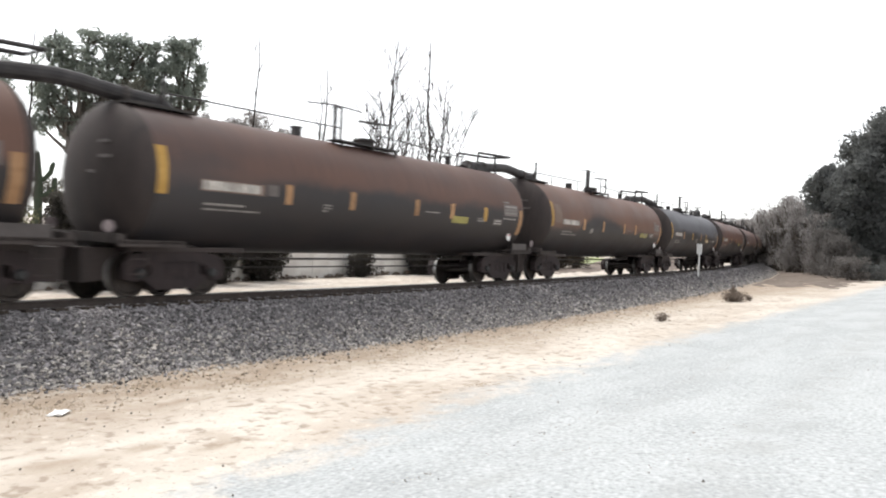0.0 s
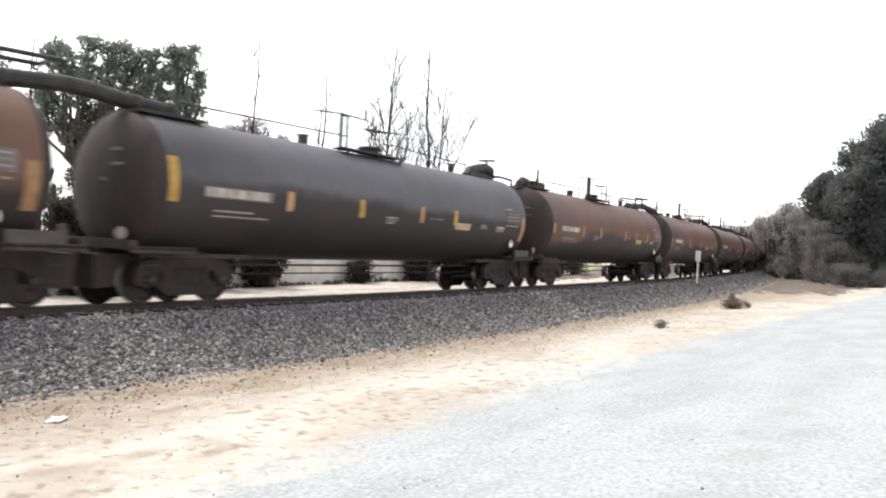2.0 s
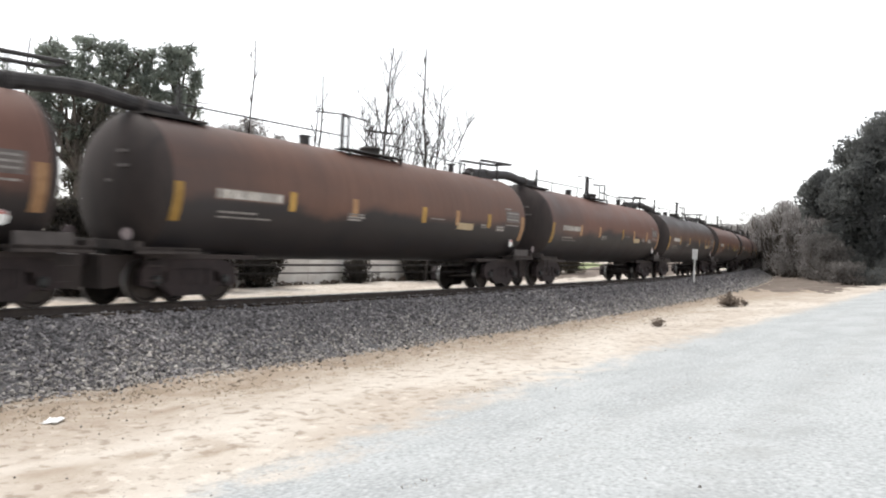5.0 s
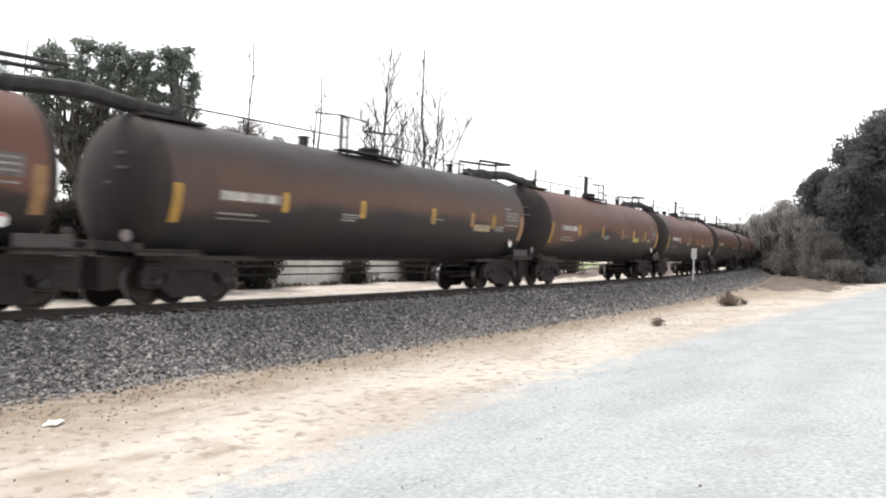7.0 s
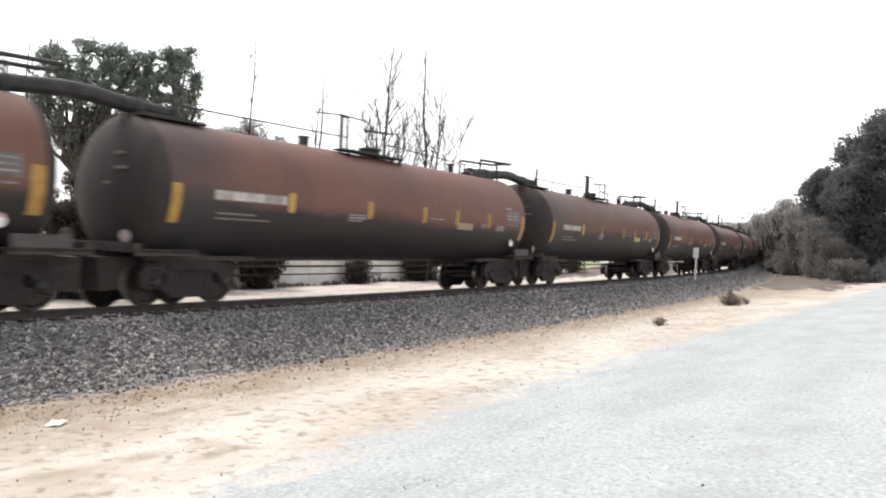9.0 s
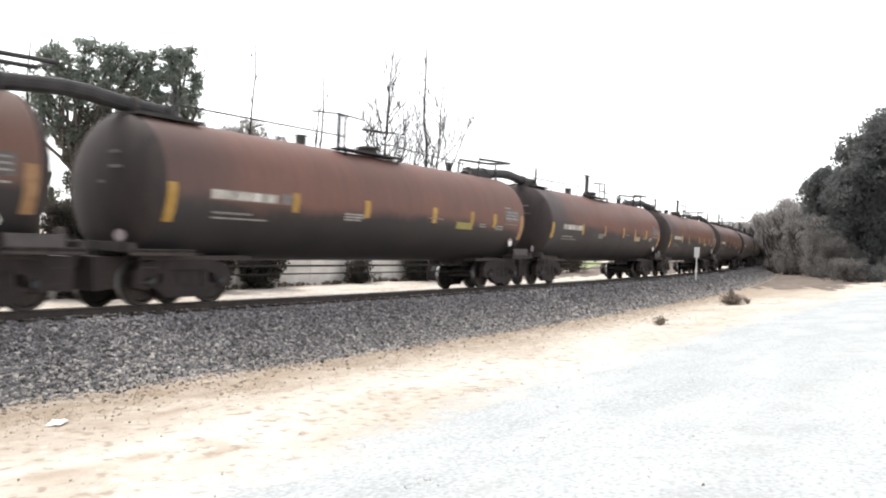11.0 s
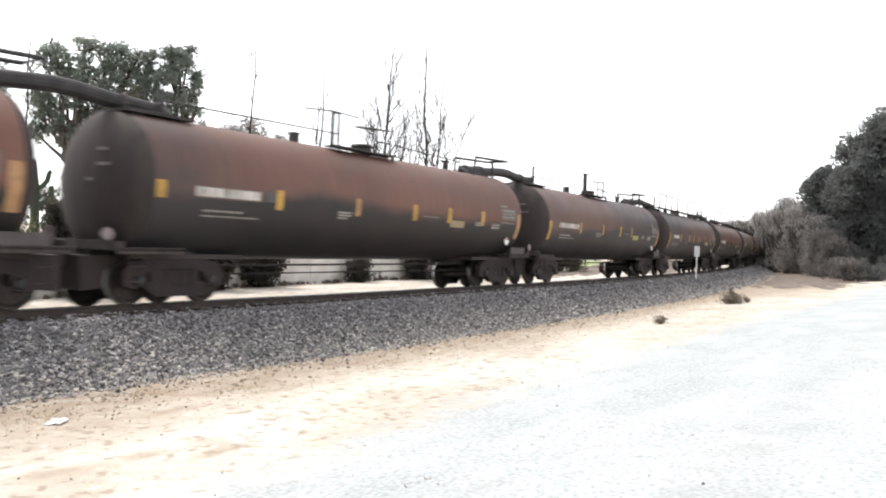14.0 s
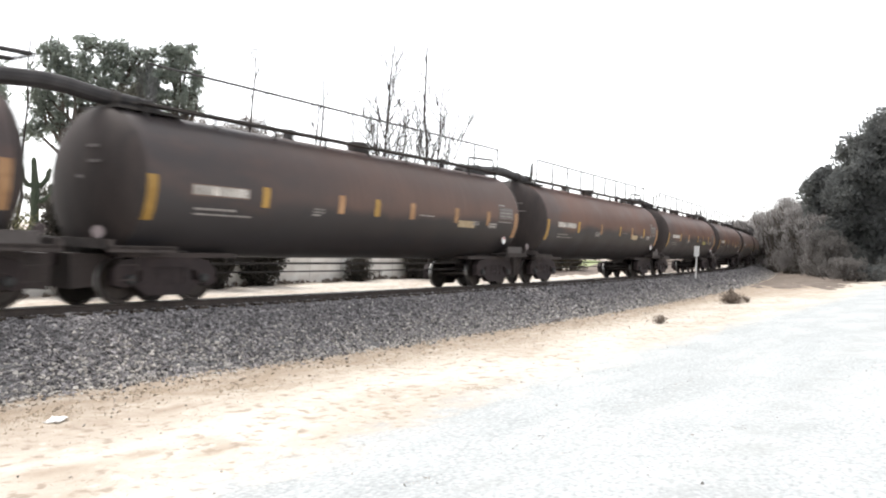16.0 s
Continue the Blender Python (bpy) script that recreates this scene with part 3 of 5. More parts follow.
def shell_patch(u0, u1, a0, a1, lift, nx=2, na=5, flip=1):
    """A thin plate bent to the shell: along the car from u0 to u1, angle a0 to a1 above the horizontal."""
    bm = bmesh.new()
    grid = []
    for i in range(nx):
        u = u0 + (u1 - u0) * i / (nx - 1)
        row = []
        for k in range(na):
            a = radians(a0 + (a1 - a0) * k / (na - 1))
            row.append(tuple(bm.verts.new((u, -flip * math.cos(a) * (R_TANK + d), Z_TANK + math.sin(a) * (R_TANK + d))) for d in (0.0, lift)))
        grid.append(row)
    for i in range(nx - 1):
        for k in range(na - 1):
            bm.faces.new([grid[i][k][1], grid[i + 1][k][1], grid[i + 1][k + 1][1], grid[i][k + 1][1]])
    for k in range(na - 1):
        for i in (0, nx - 1):
            bm.faces.new([grid[i][k][0], grid[i][k][1], grid[i][k + 1][1], grid[i][k + 1][0]])
    for i in range(nx - 1):
        for k in (0, na - 1):
            bm.faces.new([grid[i][k][0], grid[i][k][1], grid[i + 1][k][1], grid[i + 1][k][0]])
    return bm


def ang(z):
    return math.degrees(math.asin(max(-1, min(1, (z - Z_TANK) / R_TANK))))


def add_bogie(car, u):
    bm = bmesh.new()
    box(bm, (-0.20, -1.0, 0.42), (0.20, 1.0, 0.72))
    box(bm, (-0.32, -0.34, 0.70), (0.32, 0.34, 0.86))
    bogie = part("bogie", bm, M_TRUCK, car)
    bogie.matrix_basis = pose(u, -0.755, 0, TILT) @ Matrix.Translation((0, 0.755, 0))
    # a deep cast frame in three members: top chord, bottom chord and the columns that leave the spring window open
    bm = bmesh.new()
    prism(bm, [(-1.22, 0.36), (-1.22, 0.66), (-1.05, 0.84), (-0.55, 0.92), (0.55, 0.92), (1.05, 0.84), (1.22, 0.66), (1.22, 0.36), (1.02, 0.30), (0.76, 0.34), (0.74, 0.62), (0.42, 0.70), (-0.42, 0.70), (-0.74, 0.62), (-0.76, 0.34), (-1.02, 0.30)], -1.12, -0.93)
    prism(bm, [(-0.80, 0.36), (-0.62, 0.44), (-0.44, 0.34), (0.44, 0.34), (0.62, 0.44), (0.80, 0.36), (0.50, 0.13), (-0.50, 0.13)], -1.11, -0.94)
    for x in (-0.50, 0.50):
        box(bm, (x - 0.10, -1.105, 0.32), (x + 0.10, -0.945, 0.72))
    side = part("side_frame", bm, M_TRUCK, bogie)
    again(side, pose(0, 0, 0, 0, 0, 180))
    bm = bmesh.new()
    for x in (-0.17, 0.0, 0.17):
        tube(bm, [(x, -1.02, 0.33), (x, -1.02, 0.66)], 0.085, 8)
    # solid dark block fills the spring window in place of its shade
    box(bm, (-0.42, -1.075, 0.33), (0.42, -0.80, 0.71))
    nest = part("spring_nest", bm, M_TRUCK, bogie)
    again(nest, pose(0, 0, 0, 0, 0, 180))
    cap = None
    for x in (-AXLE, AXLE):
        for y in (-1.13, 1.13):
            if cap is None:
                bm = bmesh.new()
                lathe(bm, [(-0.07, 0.06), (-0.06, 0.09), (0.03, 0.115)], 12)
                cap = part("axle_cap", bm, M_CAP, bogie, "scuffed grey axle bearing cap")
                cap.location = (x, y, WHEEL_R)
            else:
                again(cap, pose(x, y, WHEEL_R, 0, 0, 0 if y < 0 else 180))
    wheel = [(-0.045, 0.10), (-0.03, 0.17), (-0.02, 0.36), (-0.055, 0.40), (-0.055, WHEEL_R), (0.045, WHEEL_R + 0.004), (0.052, WHEEL_R + 0.026), (0.075, WHEEL_R + 0.022), (0.078, 0.39), (0.03, 0.36), (0.03, 0.17), (0.06, 0.10)]
    mesh = None
    for x in (-AXLE, AXLE):
        if mesh is None:
            bm = bmesh.new()
            for sgn in (-1, 1):
                lathe(bm, [(sgn * (0.755 - a), r) for a, r in wheel], 26)
            tube(bm, [(0, -1.05, 0), (0, 1.05, 0)], 0.075, 12)
            rim = [all(math.hypot(v.co.x, v.co.z) > WHEEL_R - 0.004 for v in f.verts) for f in bm.faces]
            mesh = mesh_of("wheelset", bm, M_WHEEL)
            mesh.materials.append(M_SHINE)
            mesh.polygons.foreach_set("material_index", [int(r) for r in rim])
        w = new("wheelset", mesh)
        w.parent = bogie
        w.matrix_parent_inverse = Matrix.Translation((x, 0, WHEEL_R))
    bm = bmesh.new()
    for x in (-0.38, 0.38):
        box(bm, (x - 0.05, -0.9, 0.34), (x + 0.05, 0.9, 0.46))
        for y in (-0.76, 0.76):
            box(bm, (x * 1.1 - 0.04, y - 0.08, 0.3), (x * 1.1 + 0.04, y + 0.08, 0.62))
    part("brake_beam", bm, M_TRUCK, bogie)
    return bogie


PLATES = {}


def plate(name, car, u0, u1, z0, z1, material, label="", na=3, lift=0.005):
    """A mark on both flanks of the shell, read from the front to the back of the near side."""
    for flip in (1, -1):
        a, b = (u0, u1) if flip == 1 else (-u1, -u0)
        key = (name, round(a, 2), round(b, 2), round(z0, 2), round(z1, 2), flip, material.name)
        if key not in PLATES:
            PLATES[key] = mesh_of(name, shell_patch(a, b, ang(z0), ang(z1), lift, na=na, flip=flip), material)
        o = new(name, PLATES[key])
        o.parent = car
        tagged(o, label)


def add_marks(car, look_):
    """Reflectors, panels and lettering on both flanks."""
    for i, u in enumerate(look_["strips"]):
        faded = i in look_["faded"]
        plate("reflector", car, u - 0.11, u + 0.11, 2.09, 2.55, M_FADED if faded else M_YELLOW, "faded orange reflective strip" if faded else "amber yellow reflective strip", 5)
    z0, z1 = look_["end"]
    plate("end_reflector", car, -7.69, -7.45, z0, z1, M_YELLOW, "long amber reflective strip", 8)
    plate("end_reflector", car, 7.24, 7.48, 1.72, 2.58, M_YELLOW if look_["rear_bright"] else M_FADED, "long amber reflective strip" if look_["rear_bright"] else "long faded orange reflective strip", 8)
    u0, u1 = look_["panel"]
    plate("panel", car, u0, u1, 1.97, 2.18, M_PANEL if look_["green"] else M_TANPANEL, "yellow green warning panel" if look_["green"] else "pale tan warning panel")
    # large lettering that cannot be read: a row of plain bars on a paler ground
    u0, u1 = look_["letters"]
    plate("letter_ground", car, u0 - 0.03, u1 + 0.03, 2.235, 2.475, M_PRIMER, "faded ground behind the lettering")
    u, k = u0, 0
    while u < u1 - 0.1:
        w = (0.17, 0.12, 0.15, 0.20, 0.13)[k % 5]
        plate("letter_bar", car, u, min(u + w, u1), 2.265, 2.45, M_WHITE, lift=0.009)
        u += w + 0.022
        k += 1
    if look_["class_box"]:
        plate("class_box", car, u1 + 0.12, u1 + 0.45, 2.25, 2.50, M_GREYP, "faded grey stencilled box", 4)
    # a stencilled test box of three lines
    u0, u1 = look_["box"]
    for z in (2.13, 2.06, 1.99):
        plate("stencil_line", car, u0, u1 - (0.12 if z < 2.0 else 0), z, z + 0.045, M_GREYW)
    for u0, u1, z0, z1 in ((-6.52, -5.42, 1.945, 1.99), (-6.52, -4.95, 1.84, 1.875), (1.45, 2.20, 2.215, 2.245), (4.42, 4.86, 2.07, 2.12), (4.42, 4.80, 2.15, 2.19), (6.1, 7.0, 2.22, 2.26), (6.1, 6.55, 2.78, 2.83)):
        plate("stencil_line", car, u0, u1, z0, z1, M_GREYW)
    plate("stencil_panel", car, 6.12, 7.10, 2.34, 2.74, M_GREYP, "faded grey stencilled panel", 6)
    for z in (2.42, 2.53, 2.64):
        plate("stencil_dash", car, 6.18, 7.02, z, z + 0.04, M_GREYW, lift=0.009)
    plate("repair_box", car, 5.45, 6.05, 1.99, 2.20, M_GREYP, "grey repair stencil box", 4)
    plate("repair_line", car, 5.52, 5.98, 2.12, 2.16, M_WHITE, lift=0.009)
    plate("repair_line", car, 5.52, 5.98, 2.04, 2.07, M_WHITE, lift=0.009)



def add_end(car, sgn):
    """Stub sill, platform, coupler, ladder and placard at one end."""
    e = lambda u: sgn * u
    bm = bmesh.new()
    a, b = sorted((e(5.4), e(8.30)))
    box(bm, (a, -0.33, 0.74), (b, 0.33, 1.12))
    part("stub_sill", bm, M_BLACK, car)
    bm = bmesh.new()
    prism(bm, [(e(6.0), 0.86), (e(7.5), 0.86), (e(7.35), 1.2), (e(6.15), 1.2)], -0.72, 0.72)
    part("saddle", bm, M_HEAD, car)
    bm = bmesh.new()
    a, b = sorted((e(6.9), e(8.42)))
    box(bm, (a, -1.46, 1.10), (b, 1.46, 1.15))
    for y in (-1.46, 1.42):
        box(bm, (a, y, 1.04), (b, y + 0.04, 1.17))
    part("end_platform", bm, M_GALV, car, "grimy steel end platform")
    bm = bmesh.new()
    a, b = sorted((e(8.28), e(8.42)))
    box(bm, (a, -1.44, 1.15), (b, 1.44, 1.28))
    part("end_sill", bm, M_GALV, car, "grey brown end sill beam")
    if sgn > 0:
        for y in (-1.465, 1.435):
            bm = bmesh.new()
            box(bm, (6.96, y, 1.17), (8.02, y + 0.03, 1.40))
            bmesh.ops.bevel(bm, geom=bm.edges[:], offset=0.006, segments=1, affect="EDGES")
            part("step_plate", bm, M_PLATE, car, "dull grey brown step plate")
    # draft gear pocket and brake rigging hung below the sill
    bm = bmesh.new()
    prism(bm, [(e(7.9), 0.36), (e(8.62), 0.30), (e(8.66), 0.98), (e(7.6), 0.98), (e(7.6), 0.60)], -0.62, 0.62)
    part("draft_gear", bm, M_HEAD, car)
    bm = bmesh.new()
    a, b = sorted((e(5.0), e(7.9)))
    box(bm, (a, -1.05, 0.93), (b, 1.05, 1.03))
    part("bolster_plate", bm, M_HEAD, car)
    bm = bmesh.new()
    tube(bm, [(e(8.25), 0, 0.88), (e(8.62), 0, 0.88)], 0.085, 8)
    a, b = sorted((e(8.58), e(8.82)))
    box(bm, (a, -0.16, 0.74), (b, 0.16, 1.02))
    part("coupler", bm, M_TRUCK, car)
    bm = bmesh.new()
    tube(bm, [(e(8.4), 0.4, 0.85), (e(8.6), 0.4, 0.62), (e(8.82), 0.36, 0.52)], 0.028, 6)
    part("air_hose", bm, M_HOSE, car)
    step = None
    for y in (-1.40, 1.40):
        bm = bmesh.new()
        for u in (7.75, 8.15):
            tube(bm, [(e(u), 0, 0.50), (e(u), 0, 1.15)], 0.014, 6)
        for z in (0.51, 0.80):
            tube(bm, [(e(7.75), 0, z), (e(8.15), 0, z)], 0.014, 6)
        if step is None:
            step = part("stirrup_step", bm, M_HEAD, car)
            step.location = (0, y, 0)
        else:
            bm.free()
            again(step, pose(0, y, 0))
    for s in (-1, 1):
        bm = bmesh.new()
        c, rr = (Vector((e(6.78), s * 1.37, 1.61)), 0.155) if sgn > 0 else (Vector((e(8.36), s * 1.0, 1.41)), 0.15)
        ring = [(0.88 * rr * math.cos(k * math.pi / 4), 0.88 * rr * math.sin(k * math.pi / 4)) for k in range(8)]
        v = [[bm.verts.new(c + Vector((dx, s * dy, dz))) for dx, dz in ring] for dy in (0.0, 0.02)]
        bm.faces.new(v[1])
        bm.faces.new(v[0][::-1])
        for k in range(8):
            bm.faces.new((v[0][k], v[0][(k + 1) % 8], v[1][(k + 1) % 8], v[1][k]))
        placard = part("placard", bm, M_SIGN if sgn > 0 else M_DULL, car, "white hazard placard with a red top corner" if sgn > 0 else "grimy grey placard")
        if sgn > 0:
            bm = bmesh.new()
            c = c + Vector((0, s * 0.021, 0))
            v = [bm.verts.new(c + Vector(p)) for p in ((0.10, 0, 0.055), (0, 0, 0.13), (-0.10, 0, 0.055), (0.10, s * 0.004, 0.055), (0, s * 0.004, 0.13), (-0.10, s * 0.004, 0.055))]
            for fidx in ((0, 1, 2), (5, 4, 3), (0, 3, 4, 1), (1, 4, 5, 2), (2, 5, 3, 0)):
                bm.faces.new([v[i] for i in fidx])
            part("placard_corner", bm, M_RED, placard, "red corner of the placard")


def add_underside(car):
    for y, z, r in ((-0.30, 0.76, 0.028), (-0.30, 0.55, 0.02)):
        bm = bmesh.new()
        tube(bm, [(-5.9, y, z), (5.9, y, z)], r, 6)
        part("brake_pipe", bm, M_BLACK, car)
    bm = bmesh.new()
    lathe(bm, [(-3.9, 0.10), (-3.86, 0.2), (-3.2, 0.2), (-3.16, 0.10)], 14, "x")
    res = part("air_reservoir", bm, M_BLACK, car)
    res.location = (0, 0.45, 0.95)


def add_top(car, kind):
    # valve housings and manway
    bm = bmesh.new()
    lathe(bm, [(-0.05, 0.30), (0.22, 0.30), (0.25, 0.34), (0.30, 0.34), (0.34, 0.2)], 18)
    dome = part("manway", bm, M_BLACK, car)
    dome.matrix_basis = pose(0.3, 0, Z_TANK + R_TANK - 0.04, 90, 0, 0)
    bm = bmesh.new()
    box(bm, (-2.58, -0.11, Z_TANK + R_TANK - 0.06), (-2.38, 0.11, Z_TANK + R_TANK + 0.22))
    box(bm, (-2.61, -0.13, Z_TANK + R_TANK + 0.22), (-2.35, 0.13, Z_TANK + R_TANK + 0.26))
    part("relief_valve_box", bm, M_HOSE, car)
    bm = bmesh.new()
    tube(bm, [(4.75, 0, 3.9), (4.75, 0, 4.22)], 0.10, 10)
    tube(bm, [(4.75, 0, 4.20), (4.75, 0, 4.26)], 0.15, 10)
    part("vent", bm, M_HOSE, car)
    if kind == "A":
        bm = bmesh.new()
        box(bm, (-1.70, -0.78, 3.93), (1.00, -0.34, 3.97))
        for u in (-1.5, 0.85):
            box(bm, (u, -0.74, 3.70), (u + 0.06, -0.68, 3.94))
            box(bm, (u, -0.45, 3.80), (u + 0.06, -0.39, 3.94))
        plat = part("manway_platform", bm, M_HOSE, car)
        bm = bmesh.new()
        tube(bm, [(-2.65, -0.5, 4.80), (-1.55, -0.5, 4.90), (-0.45, -0.5, 4.88)], 0.022, 5)
        part("platform_railing", bm, M_HOSE, plat)
        bm = bmesh.new()
        tube(bm, [(-0.55, -0.5, 4.62), (0.30, -0.5, 4.66), (1.02, -0.5, 4.72), (1.02, -0.5, 3.95)], 0.036, 6)
        tube(bm, [(0.30, -0.5, 4.32), (1.02, -0.5, 4.34)], 0.024, 5)
        tube(bm, [(0.30, -0.5, 3.95), (0.30, -0.5, 4.66)], 0.026, 5)
        part("platform_hoop", bm, M_HOSE, plat)
        bm = bmesh.new()
        tube(bm, [(-1.55, -0.5, 3.92), (-1.55, -0.5, 4.92)], 0.06, 6)
        tube(bm, [(-1.30, -0.5, 3.92), (-1.30, -0.5, 4.86), (-1.55, -0.5, 4.86)], 0.042, 6)
        part("ladder_post", bm, M_HOSE, plat)
        for y in (-0.08,):
            bm = bmesh.new()
            tube(bm, [(-6.5, y, 4.33), (-2.4, y, 4.38), (-0.86, y, 4.40)], 0.022, 5)
            tube(bm, [(1.70, y, 4.40), (3.2, y, 4.36), (5.6, y, 4.30)], 0.022, 5)
            for u in (-6.4, -4.6, -1.6, 2.6, 4.2, 5.5):
                tube(bm, [(u, y, 3.8), (u, y, 4.36)], 0.022, 5)
            part("top_handrail", bm, M_HOSE, car)
        bm = bmesh.new()
        tube(bm, [(5.95, -0.42, 3.85), (6.05, -0.42, 4.52), (8.3, -0.42, 4.60), (8.31, 0.42, 4.60), (6.05, 0.42, 4.52), (5.95, 0.42, 3.85)], 0.045, 6)
        tube(bm, [(7.2, -0.42, 4.55), (7.3, -0.42, 3.75)], 0.04, 6)
        part("hose_guard", bm, M_HOSE, car)
    else:
        bm = bmesh.new()
        for y0 in (-0.80,):
            box(bm, (-7.4, y0, 4.02), (7.4, y0 + 0.30, 4.07))
            for u in np.arange(-7.2, 7.3, 1.8):
                box(bm, (u - 0.03, y0 + 0.1, 3.74), (u + 0.03, y0 + 0.16, 4.03))
        plank = part("running_board", bm, M_BLACK, car)
        bm = bmesh.new()
        for y in (-0.74,):
            for u in np.arange(-7.2, 7.3, 1.6):
                tube(bm, [(u, y, 4.05), (u, y, 4.86)], 0.03, 5)
            tube(bm, [(-7.2, y, 4.86), (7.2, y, 4.86)], 0.028, 5)
        part("running_board_railing", bm, M_HOSE, plank)
        bm = bmesh.new()
        tube(bm, [(5.6, -0.5, 4.1), (5.65, -0.5, 4.42), (7.3, -0.5, 4.50), (7.4, -0.5, 4.1)], 0.035, 6)
        part("hose_guard", bm, M_HOSE, car)
        bm = bmesh.new()
        tube(bm, [(-7.3, -0.6, 4.1), (-7.3, -0.6, 4.75)], 0.03, 6)
        part("end_post", bm, M_BLACK, car)
    # the big loading hose that links this car to the one behind it
    pts = [(5.75, 0, 3.92), (5.95, 0, 4.04), (6.5, 0, 4.10), (7.2, 0, 4.12), (8.0, 0, 4.19), (8.6, 0, 4.24), (9.1, 0, 4.23), (9.6, 0, 4.17), (10.1, 0, 4.12), (10.6, 0, 4.10), (11.0, 0, 4.06), (11.15, 0, 3.93)]
    bm = bmesh.new()
    tube(bm, pts, [0.19] + [0.168] * 10 + [0.18], 14)
    hose = part("link_hose", bm, M_HOSE, car, "thick black rubber transfer hose")
    for u, z, k in ((5.98, 4.05, 0.02), (7.0, 4.115, 0.003), (10.1, 4.12, -0.006), (10.92, 4.07, -0.006)):
        bm = bmesh.new()
        tube(bm, [(u - 0.07, 0, z - k), (u + 0.07, 0, z + k)], 0.205, 14)
        part("hose_clamp", bm, M_BLACK, hose)
    bm = bmesh.new()
    prism(bm, [(5.7, 3.86), (5.85, 4.08), (6.6, 4.12), (7.2, 4.04), (7.35, 3.86)], -0.24, 0.24)
    part("hose_saddle", bm, M_HOSE, car)
    bm = bmesh.new()
    prism(bm, [(-7.75, 3.80), (-7.6, 4.02), (-6.7, 4.04), (-6.2, 3.86)], -0.34, 0.34)
    part("hose_cradle", bm, M_HOSE, car)
    bm = bmesh.new()
    box(bm, (-7.80, -0.62, 3.90), (-6.15, 0.62, 3.955))
    for u in (-7.5, -6.4):
        for y in (-0.55, 0.49):
            box(bm, (u, y, 3.76), (u + 0.06, y + 0.06, 3.91))
    part("hose_shelf", bm, M_BLACK, car)
    bm = bmesh.new()
    tube(bm, [(-6.75, -0.30, 3.8), (-6.75, -0.30, 4.70)], 0.048, 6)
    part("hose_post", bm, M_HOSE, car)


def uncouple(car, behind):
    """No transfer hose here: a capped valve elbow stands at each of the two facing ends."""
    for o in list(car.children):
        if o.name.split(".")[0] in ("link_hose", "hose_guard"):
            for sub in list(o.children):
                bpy.data.objects.remove(sub)
            bpy.data.objects.remove(o)
    bm = bmesh.new()
    tube(bm, [(5.75, 0, 3.90), (6.0, 0, 4.14), (6.5, 0, 4.26), (7.0, 0, 4.34), (7.35, 0, 4.30), (7.45, 0, 4.02)], [0.20, 0.20, 0.19, 0.19, 0.18, 0.17], 12)
    elbow = part("valve_elbow", bm, M_HOSE, car, "black capped valve elbow")
    bm = bmesh.new()
    tube(bm, [(7.1, 0, 4.3), (7.14, 0, 4.64)], 0.05, 8)
    tube(bm, [(6.92, -0.22, 4.62), (7.38, 0.22, 4.66)], 0.035, 6)
    tube(bm, [(6.92, 0.22, 4.62), (7.38, -0.22, 4.66)], 0.035, 6)
    part("valve_wheel", bm, M_HOSE, elbow)
    bm = bmesh.new()
    tube(bm, [(7.3, -0.45, 4.06), (8.25, -0.45, 4.02), (8.3, -0.45, 3.72)], 0.045, 6)
    tube(bm, [(7.3, -0.45, 4.06), (7.3, 0.45, 4.06)], 0.045, 6)
    part("hose_rest", bm, M_HOSE, car)
    bm = bmesh.new()
    tube(bm, [(-7.85, 0, 3.82), (-7.80, 0, 4.06), (-7.58, 0, 4.17), (-7.2, 0, 4.14), (-6.85, 0, 4.04)], [0.16, 0.17, 0.18, 0.18, 0.17], 12)
    part("valve_elbow", bm, M_HOSE, behind, "black capped valve elbow")
    bm = bmesh.new()
    box(bm, (-7.05, -0.26, 3.955), (-5.85, 0.26, 4.24))
    bmesh.ops.bevel(bm, geom=bm.edges[:], offset=0.04, segments=2, affect="EDGES")
    part("valve_cover", bm, M_HOSE, behind)


def build_car(kind):
    car = new("tank_car")
    bm = bmesh.new()
    head = []
    for k in range(11):
        a = math.pi / 2 * k / 10
        head.append((0.55 * math.cos(a), max(0.02, R_TANK * math.sin(a) ** 0.92)))
    straight = [(u, R_TANK) for u in (HALF, HALF - 0.05, 5.0, 2.5, 0.6)]
    half = straight
    lathe(bm, half + [(-u, r) for u, r in half[::-1]], 72, "x")
    shell = part("tank", bm, M_HEAD, car, smooth=True)
    shell.location = (0, 0, 0)
    shell.data.transform(Matrix.Translation((SHIFT, 0, Z_TANK)))
    bm = bmesh.new()
    lathe(bm, head, 72, "x")
    end = part("tank_head", bm, M_HEAD, car, "sooty black dished tank end", smooth=True)
    end.matrix_basis = pose(HALF + SHIFT - 0.004, 0, Z_TANK)
    again(end, pose(-HALF + SHIFT + 0.004, 0, Z_TANK, 0, 0, 180))
    for sgn in (-1, 1):
        for u0, z0, w in ((0.35, 3.05, 0.34), (0.42, 2.75, 0.40), (0.1, 2.45, 0.2)):
            bm = bmesh.new()
            rr = math.hypot(u0, z0 - Z_TANK) / R_TANK
            x = SHIFT + sgn * (HALF + 0.55 * math.sqrt(max(0, 1 - rr ** 2.2)) + 0.012)
            box(bm, (x - 0.006, u0 * sgn - w, z0), (x + 0.006, u0 * sgn, z0 + 0.06))
            part("head_stencil", bm, M_GREYP, car)
    for u in (-TRUCK, TRUCK):
        add_bogie(car, u)
    for sgn in (-1, 1):
        add_end(car, sgn)
    add_underside(car)
    add_top(car, kind)
    return car


